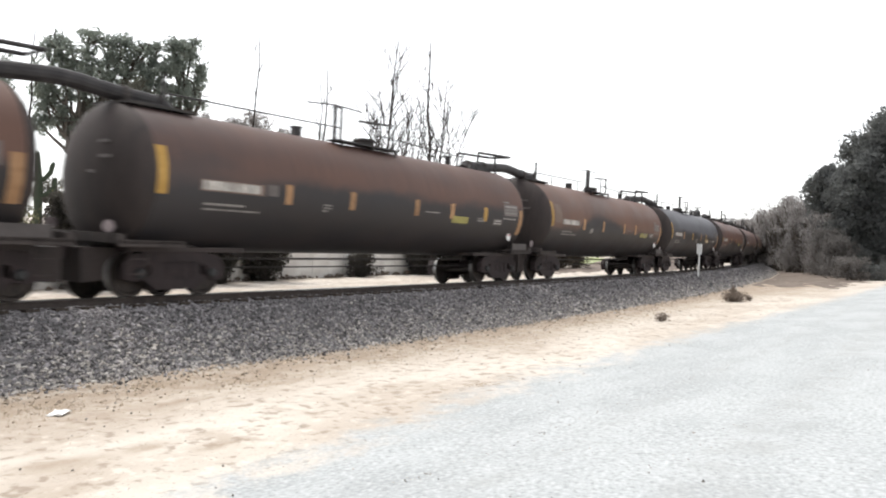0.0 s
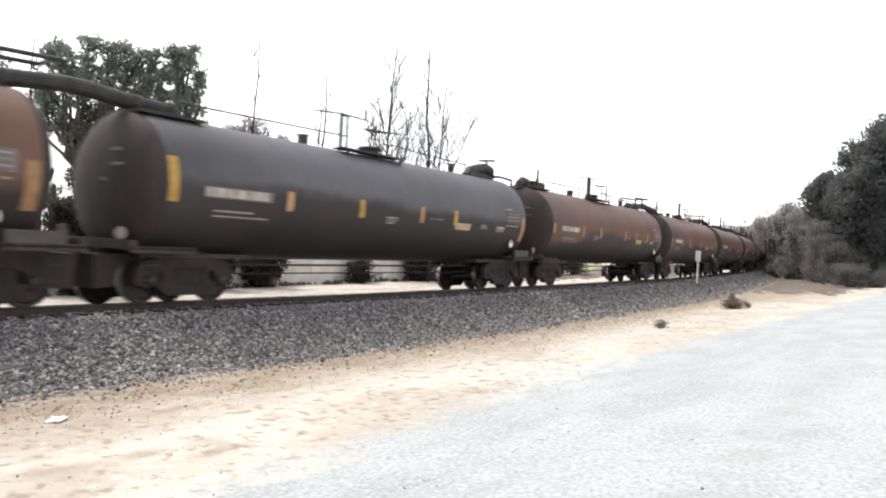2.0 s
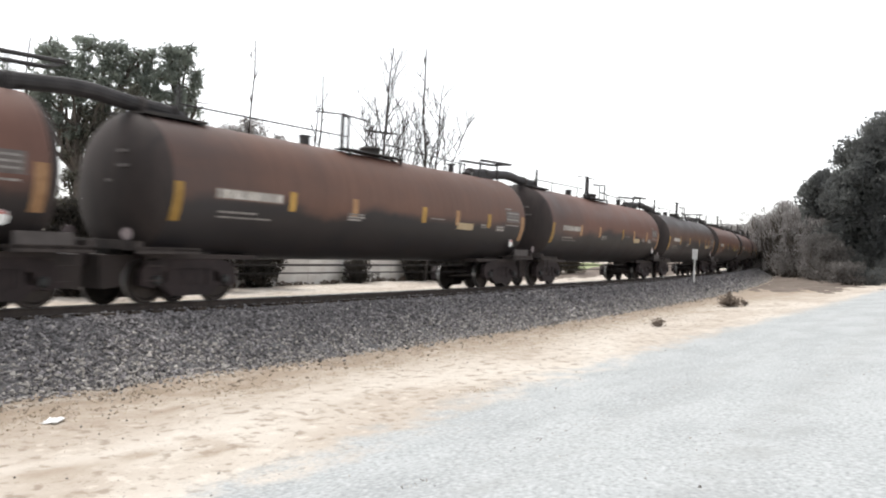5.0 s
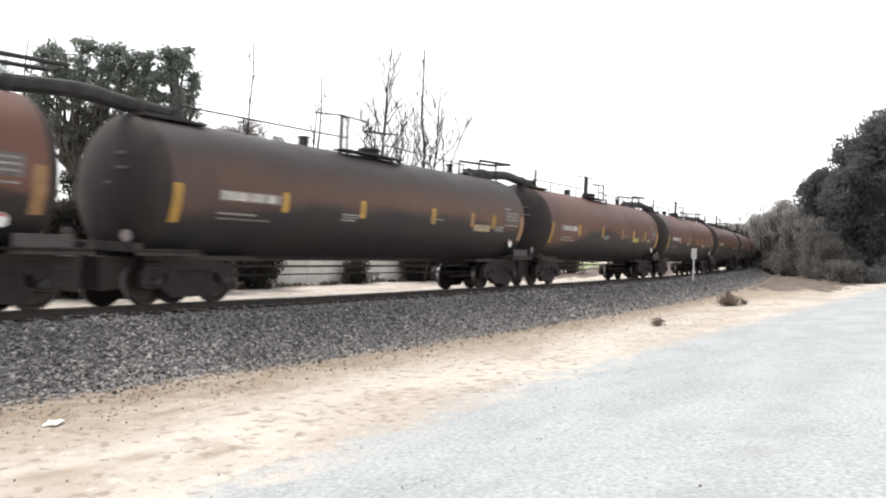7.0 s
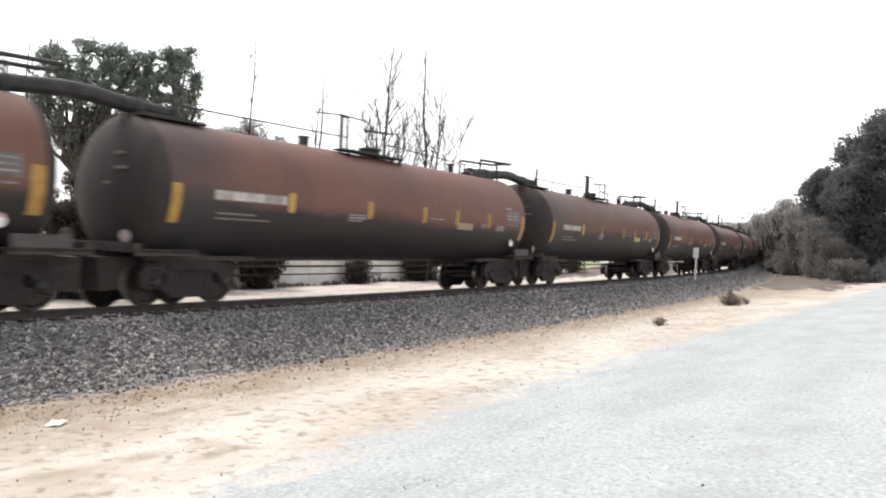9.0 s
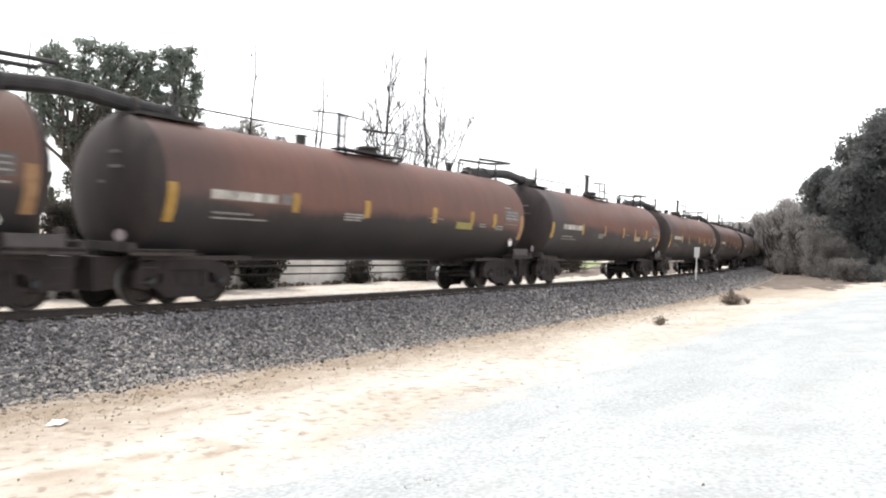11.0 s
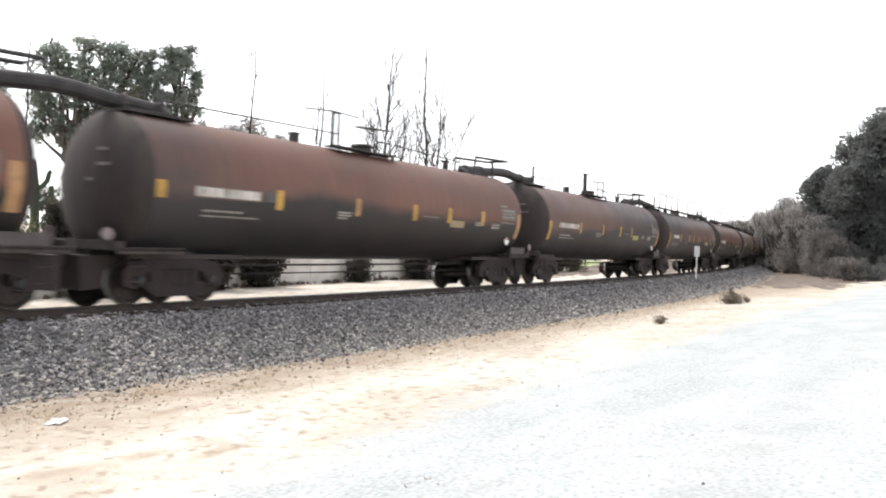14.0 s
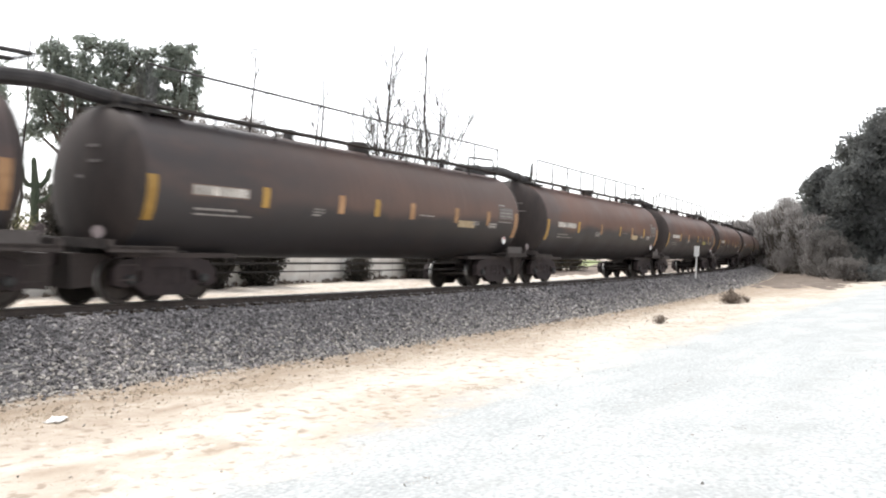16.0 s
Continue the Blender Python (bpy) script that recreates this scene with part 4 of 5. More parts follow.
BROWN = (0.160, 0.084, 0.060)
LOOKS = {}
FIRST, LAST = -2, 24
CARS = {}


def look_of(n, top, edge, strips, letters, box_, panel, end=(1.72, 2.52), soot=(0, 0, 0, 0, 0, 0), crest=0.0, faded=(), green=False, class_box=False, label="", rear_bright=False):
    """The paint and marks that set car n apart."""
    LOOKS[n] = {"top": top, "edge": edge, "soot": soot, "crest": crest, "strips": strips, "letters": letters, "box": box_, "panel": panel,
                "end": end, "faded": faded, "green": green, "class_box": class_box, "label": label, "rear_bright": rear_bright}


look_of(0, (0.139, 0.072, 0.052), (2.35, 2.50, 2.66, 2.68, 2.60, 2.62), (-4.12, -1.84, 1.01, 2.89, 4.90), (-6.62, -4.93), (-2.91, -2.62), (2.91, 3.85), (2.10, 3.05),
        (0.7, 0.35, 0.2, 0.2, 0.15, 0.15), 0.3, (0, 1, 2, 3), True, True, "brown tank car with black oil stains along its flank")
look_of(1, (0.156, 0.083, 0.058), (2.12, 2.18, 2.75, 2.69, 2.18, 2.16), (-4.17, -1.79, 1.16, 2.93), (-6.56, -4.72), (-3.42, -3.0), (3.80, 5.0), (2.14, 3.10),
        (0.3, 0.05, 0.25, 0.2, 0.0, 0.1), 0.1, (0, 1, 2, 3), True, False, "brown tank car with a pale primer patch and oil splashes")
# car 2: the lighter upper grey paints in the sky's sheen on the shell
look_of(2, (0.118, 0.116, 0.128), (2.50, 2.55, 2.60, 2.55, 2.48, 2.40), (-4.33, -1.70, 1.05, 2.87), (-6.78, -4.92), (-0.63, -0.11), (2.90, 3.80), (2.09, 3.00),
        (0.6, 0.1, 0, 0, 0, 0), 0.0, (0, 2), False, False, "grey black tank car, sky sheen painted into its upper shell, oil grime")
look_of(3, (0.153, 0.078, 0.058), (1.75, 1.88, 2.30, 2.38, 2.20, 2.16), (-4.42, -2.27, 1.26, 2.95, 4.91), (-6.82, -4.93), (-3.12, -2.50), (3.02, 3.94), (2.15, 2.52),
        (0.35, 0.1, 0, 0, 0, 0), 0.1, (0, 1, 2, 3, 4), True, False, "brown tank car with faded reflectors and oily flank")
look_of(4, (0.158, 0.080, 0.060), (2.03, 2.10, 2.18, 2.21, 2.18, 2.15), (-4.76, -2.40, 1.12, 3.00, 5.05), (-6.67, -4.92), (-2.23, -1.62), (3.02, 4.03), (2.02, 2.47),
        (0.65, 0.15, 0, 0, 0, 0), 0.0, (0, 1, 2, 3, 4))
look_of(6, (0.162, 0.081, 0.060), (2.06, 2.09, 2.20, 2.46, 2.28, 2.10), (-4.52, -2.18, 1.14, 2.94, 5.18), (-6.60, -4.66), (-1.90, -1.22), (2.99, 3.98),
        soot=(0.5, 0.1, 0, 0.1, 0, 0), faded=(0, 1, 3, 4), label="brown tank car with a dark oil mound amid its flank")
look_of(7, (0.135, 0.078, 0.054), (1.97, 2.15, 2.31, 2.40, 2.36, 2.15), (-4.56, -1.71, 1.64, 3.91, 5.30), (-6.49, -4.66), (-2.52, -1.86), (4.05, 5.10),
        soot=(0.5, 0.1, 0.05, 0.1, 0.05, 0.0), crest=0.85, faded=(3,), label="dark sooty brown tank car with amber reflectors")
look_of(8, (0.162, 0.080, 0.058), (1.62, 1.86, 2.33, 2.42, 2.18, 2.13), (-4.64, -1.68, 1.21, 3.03, 5.02), (-6.66, -4.80), (-1.48, -0.70), (2.96, 3.95), (1.70, 2.52),
        (0.25, 0.05, 0, 0, 0, 0), 0.05, (2,), True, False, "rust brown tank car, black oil swelling along its flank", True)
look_of(9, (0.166, 0.081, 0.060), (2.33, 2.20, 2.17, 2.24, 2.11, 2.10), (-4.34, -1.41, 1.15, 2.94, 4.95), (-6.61, -4.50), (-2.24, -1.57), (3.01, 3.94),
        soot=(0.7, 0.1, 0, 0, 0, 0))
look_of(11, (0.166, 0.082, 0.063), (2.25, 2.15, 2.16, 2.22, 2.22, 2.08), (-4.10, -1.43, 1.76, 3.92, 5.40), (-6.60, -4.71), (-2.31, -1.53), (3.03, 3.98),
        soot=(0.5, 0.05, 0, 0, 0, 0), green=True, class_box=True)
look_of(12, (0.172, 0.081, 0.061), (2.60, 2.48, 2.41, 2.36, 2.30, 2.20), (-4.32, -1.51, 1.16, 3.01, 4.95), (-6.53, -4.45), (-2.36, -1.63), (2.98, 3.96), (1.88, 2.48),
        (0.75, 0.2, 0, 0, 0, 0), 0.0, (1, 3))
look_of(13, (0.172, 0.083, 0.061), (2.20, 2.27, 2.38, 2.38, 2.26, 2.12), (-4.34, -2.41, 1.10, 2.94, 4.96), (-6.66, -4.55), (-2.20, -1.55), (2.96, 3.79),
        soot=(0.5, 0.1, 0, 0, 0, 0))
look_of(14, (0.161, 0.081, 0.061), (2.25, 2.42, 2.56, 2.41, 2.26, 2.24), (-4.37, -1.55, 1.01, 2.84, 4.86), (-6.74, -4.95), (-2.31, -1.81), (2.93, 3.74), (2.17, 2.52),
        (0.7, 0.15, 0, 0, 0, 0), 0.1, (1,), False, True)
look_of(15, (0.156, 0.085, 0.065), (2.12, 2.18, 2.28, 2.35, 2.47, 2.38), (-4.34, -1.53, 0.91, 2.66), (-6.69, -4.60), (-2.43, -1.71), (2.93, 3.85), (1.76, 2.50),
        (0.5, 0.2, 0.15, 0.25, 0.75, 0.85), 0.3, (0, 3), True, False, "brown tank car fading to sooty grey, rolling on rails")
look_of(16, (0.133, 0.080, 0.063), (2.15, 2.11, 2.14, 2.18, 2.22, 2.30), (-4.60, -2.01, -0.55, 1.07, 3.43, 5.41), (-6.62, -5.13), (-3.02, -2.62), (3.60, 4.60), (1.68, 2.58),
        (0.9, 0.85, 0.6, 0.25, 0.0, 0.0), 0.35, (1, 3, 4, 5), False, False, "dark grey brown tank car with a full-length top walkway")


def plain_look(n):
    """A car that is only seen far off: the usual marks, its own shade and stains."""
    rng = random.Random(n * 7 + 3)
    k = rng.uniform(0.85, 1.12)
    look_of(n, tuple(c * k for c in BROWN), tuple(2.25 + rng.uniform(-0.2, 0.2) for _ in KNOTS), (-4.35, -1.6 + rng.uniform(-0.6, 0.2), 1.1, 2.95, 4.95),
            (-6.62, -4.7), (-2.3, -1.65), (2.98, 3.95), soot=(0.6, 0.15, 0.1, rng.uniform(0, 0.3), rng.uniform(0, 0.3), 0.1), crest=rng.uniform(0, 0.4), faded=(1, 3), green=n % 2 == 0)


def build_train():
    proto = {}
    for n in range(FIRST, LAST + 1):
        if n not in LOOKS:
            plain_look(n)
        kind = "A" if n < 16 else "B"
        if kind not in proto:
            CARS[n] = proto[kind] = build_car(kind)
        else:
            CARS[n] = copy_thing(proto[kind], Matrix.Identity(4))
    for n, car in CARS.items():
        it = LOOKS[n]
        paint = tank_paint(it["top"], it["edge"], it["soot"], it["crest"], n + 3)
        for o in car.children:
            if o.name.split(".")[0] == "tank":
                o.material_slots[0].link = "OBJECT"
                o.material_slots[0].material = paint
        add_marks(car, it)
        if n == 1:
            plate("primer_patch", car, -7.34, -6.66, 2.30, 3.02, M_PRIMER, "faded orange primer patch", 7)
        base = "rust brown railway tank car, black oily flank, amber reflectors" if n < 16 else "rust brown railway tank car with a full-length top walkway"
        tagged(car, it["label"] or base, "tank car", "tank cars of the train")
    uncouple(CARS[2], CARS[3])


build_train()


# ---------------------------------------------------------------- wall beyond the track
def build_wall():
    wall = tagged(new("wall_beyond_track"), "low whitewashed block wall beyond the railway", "wall", kind="structure")
    pts = [(-30, 15.1), (-5, 19.3), (10.2, 22.1), (21.8, 24.1), (31, 25.4), (50.2, 27.4)]
    seg = []
    for (x0, y0), (x1, y1) in zip(pts, pts[1:]):
        L = math.hypot(x1 - x0, y1 - y0)
        k = max(1, round(L / 2.4))
        for i in range(k):
            seg.append((x0 + (x1 - x0) * i / k, y0 + (y1 - y0) * i / k, math.degrees(math.atan2(y1 - y0, x1 - x0)), L / k))
    meshes = {}
    for x, y, a, L in seg:
        key = round(L, 2)
        if key not in meshes:
            bm = bmesh.new()
            box(bm, (0.008, 0, -0.15), (L - 0.008, 0.20, 1.18))
            box(bm, (-0.002, -0.05, 1.18), (L + 0.002, 0.25, 1.28))
            for z in (0.30, 0.75):
                box(bm, (0.02, -0.012, z), (L - 0.02, 0, z + 0.43))
            bmesh.ops.bevel(bm, geom=bm.edges[:], offset=0.006, segments=1, affect="EDGES")
            meshes[key] = mesh_of("wall_panel", bm, M_CONC)
        o = new("wall_panel", meshes[key])
        o.parent = wall
        o.matrix_basis = pose(x, y, -0.6, 0, 0, a)


# ---------------------------------------------------------------- plants
def leaf_mesh(name, clumps, per, size, material, seed, spreadr=0.45, droop=0.3):
    """Many small leaf blades in loose clumps (centre, radius)."""
    rng = np.random.default_rng(seed)
    V = []
    for c, r in clumps:
        k = max(6, int(per * r * r))
        d = rng.normal(0, 1, (k, 3))
        d /= np.linalg.norm(d, axis=1)[:, None]
        p = np.array(c) + d * (r * rng.uniform(0.25, 1.0, (k, 1)) ** 0.6) * np.array([1, 1, 0.85])
        a = rng.normal(0, 1, (k, 3))
        a[:, 2] -= droop
        a /= np.linalg.norm(a, axis=1)[:, None]
        b = np.cross(a, rng.normal(0, 1, (k, 3)))
        b /= np.linalg.norm(b, axis=1)[:, None]
        s = size * rng.uniform(0.6, 1.4, (k, 1))
        V.append(np.stack([p - a * s, p + b * s * 0.42, p + a * s, p - b * s * 0.42], 1))
    V = np.concatenate(V)
    f = np.arange(len(V) * 4).reshape(-1, 4)
    return quick(name, V.reshape(-1, 3), f, material)


def crown_clumps(blobs, seed, n, r):
    """Clump centres inside and on blobs (centre, radii)."""
    rng = np.random.default_rng(seed)
    out = []
    vol = np.array([(b[1][0] * b[1][1] * b[1][2]) ** 0.75 for b in blobs])
    for i in rng.choice(len(blobs), n, p=vol / vol.sum()):
        c, rad = blobs[i]
        d = rng.normal(0, 1, 3)
        d /= np.linalg.norm(d)
        out.append((np.array(c) + d * np.array(rad) * rng.uniform(0.45, 1.0) ** 0.7, r * rng.uniform(0.55, 1.35)))
    return out


def limb(bm, p, q, r0, r1, rng, bend=0.08, seg=6):
    p, q = Vector(p), Vector(q)
    L = (q - p).length
    pts = [p + (q - p) * t + Vector(rng.normal(0, bend * L * math.sin(math.pi * t), 3)) * 0.5 for t in (0, 0.3, 0.65, 1)]
    tube(bm, pts, [r0 + (r1 - r0) * t for t in (0, 0.3, 0.65, 1)], seg)


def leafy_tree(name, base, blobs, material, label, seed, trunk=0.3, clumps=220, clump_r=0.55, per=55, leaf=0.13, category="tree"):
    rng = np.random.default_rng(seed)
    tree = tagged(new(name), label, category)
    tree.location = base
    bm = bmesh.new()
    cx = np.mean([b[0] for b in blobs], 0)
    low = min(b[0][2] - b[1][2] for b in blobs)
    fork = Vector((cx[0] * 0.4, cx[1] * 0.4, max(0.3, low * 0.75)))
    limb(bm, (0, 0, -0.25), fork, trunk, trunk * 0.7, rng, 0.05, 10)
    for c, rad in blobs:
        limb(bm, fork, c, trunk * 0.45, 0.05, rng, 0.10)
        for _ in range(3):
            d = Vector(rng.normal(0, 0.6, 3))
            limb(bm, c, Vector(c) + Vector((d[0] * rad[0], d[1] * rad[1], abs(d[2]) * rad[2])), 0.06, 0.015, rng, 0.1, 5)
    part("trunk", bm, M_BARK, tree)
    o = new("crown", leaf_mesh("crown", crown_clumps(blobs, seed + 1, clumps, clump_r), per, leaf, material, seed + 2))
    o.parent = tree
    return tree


def bare_tree(base, height, lean, seed, label, spread_=0.35, first=0.35, r=0.07, branches=9):
    """A leafless sapling with upward twigs."""
    rng = np.random.default_rng(seed)
    tree = tagged(new("bare_tree"), label, "tree", "leafless saplings beyond the track")
    tree.location = base
    bm = bmesh.new()
    top = Vector((lean[0], lean[1], height))
    pts = [top * t + Vector((*(rng.normal(0, 0.05, 2)), 0)) * height * 0.15 * (0 < t < 1) for t in np.linspace(0, 1, 8)]
    pts[0] = Vector((0, 0, -0.2))
    tube(bm, pts, [r * 1.25 * (1 - 0.72 * t) for t in np.linspace(0, 1, 8)], 6)
    part("trunk", bm, M_TWIG, tree)
    bm = bmesh.new()
    for k in range(branches):
        t = first + (0.95 - first) * (k + rng.random() * 0.6) / branches
        p = top * t
        a = rng.uniform(0, 6.28)
        L = height * spread_ * (1.05 - t) * rng.uniform(0.6, 1.2) + 0.3
        q = p + Vector((math.cos(a) * L * 0.78, math.sin(a) * L * 0.78, L * rng.uniform(0.75, 1.15)))
        limb(bm, p, q, r * (1 - t) * 0.5 + 0.020, 0.012, rng, 0.05, 4)
        for _ in range(5):
            u = rng.uniform(0.2, 0.95)
            b = p + (q - p) * u
            e = b + Vector((rng.normal(0, 0.22) * L, rng.normal(0, 0.22) * L, rng.uniform(0.35, 0.7) * L + 0.2))
            limb(bm, b, e, 0.015, 0.009, rng, 0.06, 3)
    tagged(part("branch_frame", bm, M_TWIG, tree), kind="stuff")
    return tree


def shrub(name, base, size, material, label, seed, clumps=26, clump_r=0.35, per=90, leaf=0.09, stems=9, stem_m=None):
    rng = np.random.default_rng(seed)
    bush = tagged(new(name), label, "shrub")
    bush.location = base
    bm = bmesh.new()
    for _ in range(stems):
        q = Vector((rng.normal(0, 0.4) * size[0], rng.normal(0, 0.4) * size[1], size[2] * rng.uniform(0.45, 0.85)))
        limb(bm, (rng.normal(0, 0.08), rng.normal(0, 0.08), -0.05), q, 0.03 * size[2], 0.006, rng, 0.12, 4)
        for _ in range(4):
            limb(bm, q * rng.uniform(0.4, 0.9), q + Vector((rng.normal(0, 0.3) * size[0], rng.normal(0, 0.3) * size[1], rng.uniform(-0.1, 0.25) * size[2])), 0.012 * size[2], 0.004, rng, 0.1, 3)
    part("woody_frame", bm, stem_m or M_TWIG, bush)
    cl = [(np.array([rng.normal(0, 0.42) * size[0], rng.normal(0, 0.42) * size[1], size[2] * rng.uniform(0.12, 0.95)]), clump_r * rng.uniform(0.6, 1.3)) for _ in range(clumps)]
    for c, r in cl:
        c[2] = max(c[2], r * 0.8)
    o = new("foliage", leaf_mesh("foliage", cl, per, leaf, material, seed + 5))
    o.parent = bush
    return bush


def cactus(base):
    """A tall column that forks into upright arms."""
    plant = tagged(new("cactus"), "tall dark green cactus with upright arms", "cactus")
    plant.location = base
    rng = np.random.default_rng(77)
    bm = bmesh.new()
    tube(bm, [(0, 0, -0.2), (0.03, 0, 2.0), (0, 0, 3.6), (-0.06, 0, 4.3), (-0.10, 0, 4.72), (-0.10, 0, 4.80)], [0.20, 0.17, 0.17, 0.12, 0.10, 0.03], 10)
    part("trunk", bm, M_CACTUS, plant)
    for way, low, high in (((-0.50, 0.10), 3.55, 4.45), ((0.42, -0.25), 3.60, 4.40), ((0.50, -0.35), 2.9, 3.75)):
        x, y = way
        bm = bmesh.new()
        pts = [(0, 0, low), (x * 0.55, y * 0.55, low + 0.12), (x * 0.9, y * 0.9, low + 0.36), (x, y, low + 0.60), (x * 1.04, y * 1.04, high - 0.06), (x * 1.04, y * 1.04, high)]
        tube(bm, [Vector(p) + Vector(rng.normal(0, 0.015, 3)) for p in pts], [0.12, 0.11, 0.10, 0.10, 0.085, 0.03], 8)
        part("arm", bm, M_CACTUS, plant)


def build_plants():
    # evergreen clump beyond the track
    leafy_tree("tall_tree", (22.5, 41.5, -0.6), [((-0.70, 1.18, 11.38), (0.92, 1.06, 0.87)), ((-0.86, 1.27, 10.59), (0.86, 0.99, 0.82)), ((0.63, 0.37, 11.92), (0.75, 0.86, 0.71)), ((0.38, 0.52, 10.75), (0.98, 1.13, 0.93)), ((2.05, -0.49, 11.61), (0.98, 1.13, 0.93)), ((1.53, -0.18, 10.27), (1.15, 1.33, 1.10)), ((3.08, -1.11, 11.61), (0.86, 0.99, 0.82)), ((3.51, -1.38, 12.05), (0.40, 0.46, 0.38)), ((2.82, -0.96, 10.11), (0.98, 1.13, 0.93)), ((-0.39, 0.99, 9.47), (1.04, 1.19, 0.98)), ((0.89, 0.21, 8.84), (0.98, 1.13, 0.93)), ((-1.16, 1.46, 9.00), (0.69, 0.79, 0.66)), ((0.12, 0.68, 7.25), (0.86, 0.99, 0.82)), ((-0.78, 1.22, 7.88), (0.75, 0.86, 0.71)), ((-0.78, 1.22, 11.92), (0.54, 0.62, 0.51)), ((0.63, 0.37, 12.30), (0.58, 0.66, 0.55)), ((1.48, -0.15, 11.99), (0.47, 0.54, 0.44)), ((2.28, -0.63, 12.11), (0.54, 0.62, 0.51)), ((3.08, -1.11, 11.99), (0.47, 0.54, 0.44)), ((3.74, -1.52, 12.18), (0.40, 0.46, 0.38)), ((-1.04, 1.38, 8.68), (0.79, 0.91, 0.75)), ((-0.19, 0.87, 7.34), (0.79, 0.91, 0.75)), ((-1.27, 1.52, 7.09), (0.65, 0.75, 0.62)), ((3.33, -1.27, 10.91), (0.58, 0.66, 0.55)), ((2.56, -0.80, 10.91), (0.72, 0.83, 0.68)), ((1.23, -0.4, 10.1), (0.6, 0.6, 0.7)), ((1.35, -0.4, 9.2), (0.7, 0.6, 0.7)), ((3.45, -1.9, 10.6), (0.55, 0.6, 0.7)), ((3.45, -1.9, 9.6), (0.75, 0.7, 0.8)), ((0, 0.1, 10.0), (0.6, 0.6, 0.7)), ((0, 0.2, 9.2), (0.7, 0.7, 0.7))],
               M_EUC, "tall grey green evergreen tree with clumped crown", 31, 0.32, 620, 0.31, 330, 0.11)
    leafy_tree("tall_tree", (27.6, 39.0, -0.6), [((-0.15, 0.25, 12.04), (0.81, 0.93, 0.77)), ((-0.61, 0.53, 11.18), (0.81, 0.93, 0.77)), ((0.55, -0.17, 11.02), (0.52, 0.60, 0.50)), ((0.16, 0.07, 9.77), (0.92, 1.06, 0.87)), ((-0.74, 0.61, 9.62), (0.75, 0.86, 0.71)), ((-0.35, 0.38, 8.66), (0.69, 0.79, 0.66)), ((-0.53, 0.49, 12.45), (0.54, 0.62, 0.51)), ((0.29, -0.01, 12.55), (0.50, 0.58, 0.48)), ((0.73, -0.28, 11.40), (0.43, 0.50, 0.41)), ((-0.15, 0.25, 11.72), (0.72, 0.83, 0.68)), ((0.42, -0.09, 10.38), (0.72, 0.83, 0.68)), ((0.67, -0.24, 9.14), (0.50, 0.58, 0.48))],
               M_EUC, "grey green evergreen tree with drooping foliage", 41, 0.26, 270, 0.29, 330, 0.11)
    leafy_tree("tall_tree", (17.4, 43.6, -0.6), [((0.6, -0.4, 10.0), (1.0, 1.4, 1.6)), ((-0.9, 1.0, 12.0), (1.6, 1.6, 2.0)), ((0.4, 0, 8.0), (1.0, 1.5, 1.6)), ((2.7, 2.0, 10.2), (0.8, 0.8, 1.0)), ((2.5, 2.0, 8.8), (0.8, 0.9, 1.0))],
               M_EUC, "tall evergreen tree with a dense dark crown", 51, 0.28, 200, 0.43, 330, 0.11)
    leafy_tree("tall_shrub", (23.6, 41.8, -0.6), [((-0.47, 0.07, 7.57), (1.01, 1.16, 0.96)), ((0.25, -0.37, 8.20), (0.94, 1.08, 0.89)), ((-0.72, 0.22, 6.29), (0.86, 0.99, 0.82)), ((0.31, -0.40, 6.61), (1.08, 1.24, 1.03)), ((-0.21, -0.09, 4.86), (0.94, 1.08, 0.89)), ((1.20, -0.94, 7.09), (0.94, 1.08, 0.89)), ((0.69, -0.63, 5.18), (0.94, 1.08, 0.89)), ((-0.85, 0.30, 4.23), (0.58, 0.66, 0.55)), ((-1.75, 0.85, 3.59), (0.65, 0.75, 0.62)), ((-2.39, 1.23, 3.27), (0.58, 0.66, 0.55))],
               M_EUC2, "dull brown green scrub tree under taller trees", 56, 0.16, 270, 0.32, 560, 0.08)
    leafy_tree("tall_shrub", (24.2, 38.4, -0.6), [((0.2, 0.6, 9.0), (1.0, 1.0, 1.0)), ((-0.2, 0.2, 7.6), (1.0, 1.1, 0.9)), ((0.4, 0, 6.2), (0.9, 1.0, 0.9)), ((-0.5, -0.4, 5.0), (1.0, 1.0, 0.9)), ((0.2, -0.6, 3.6), (0.9, 1.0, 0.9)), ((-0.9, -0.6, 2.6), (1.0, 1.0, 0.8)), ((-1.5, 0.4, 5.6), (0.6, 0.7, 0.8))],
               M_EUC2, "dull grey green scrub tree with thin foliage", 58, 0.14, 150, 0.34, 500, 0.085)
    # dark vase-shaped shrubs at the wall's foot, narrow below
    for i, (x, y, foot, top, h) in enumerate(((12.15, 22.0, 0.22, 1.10, 2.9), (17.65, 22.8, 0.32, 1.22, 2.9), (20.4, 23.35, 0.50, 1.42, 3.1), (32.6, 24.9, 0.7, 1.2, 2.5), (34.7, 25.2, 0.9, 1.3, 2.4), (37.0, 25.5, 1.0, 1.4, 2.3), (39.3, 25.7, 1.0, 1.4, 2.2), (41.4, 25.9, 0.9, 1.3, 2.2))):
        rows = [((0, 0, z), (foot + (top - foot) * min(1, z / 1.2), 0.4, 0.28)) for z in np.arange(0.22, h, 0.3)]
        leafy_tree("wall_shrub", (x, y, -0.62), rows, M_HEDGE, "dark evergreen shrub, narrow at the foot, before the wall", 300 + 7 * i, 0.14, 760, 0.17, 800, 0.06, "shrub")
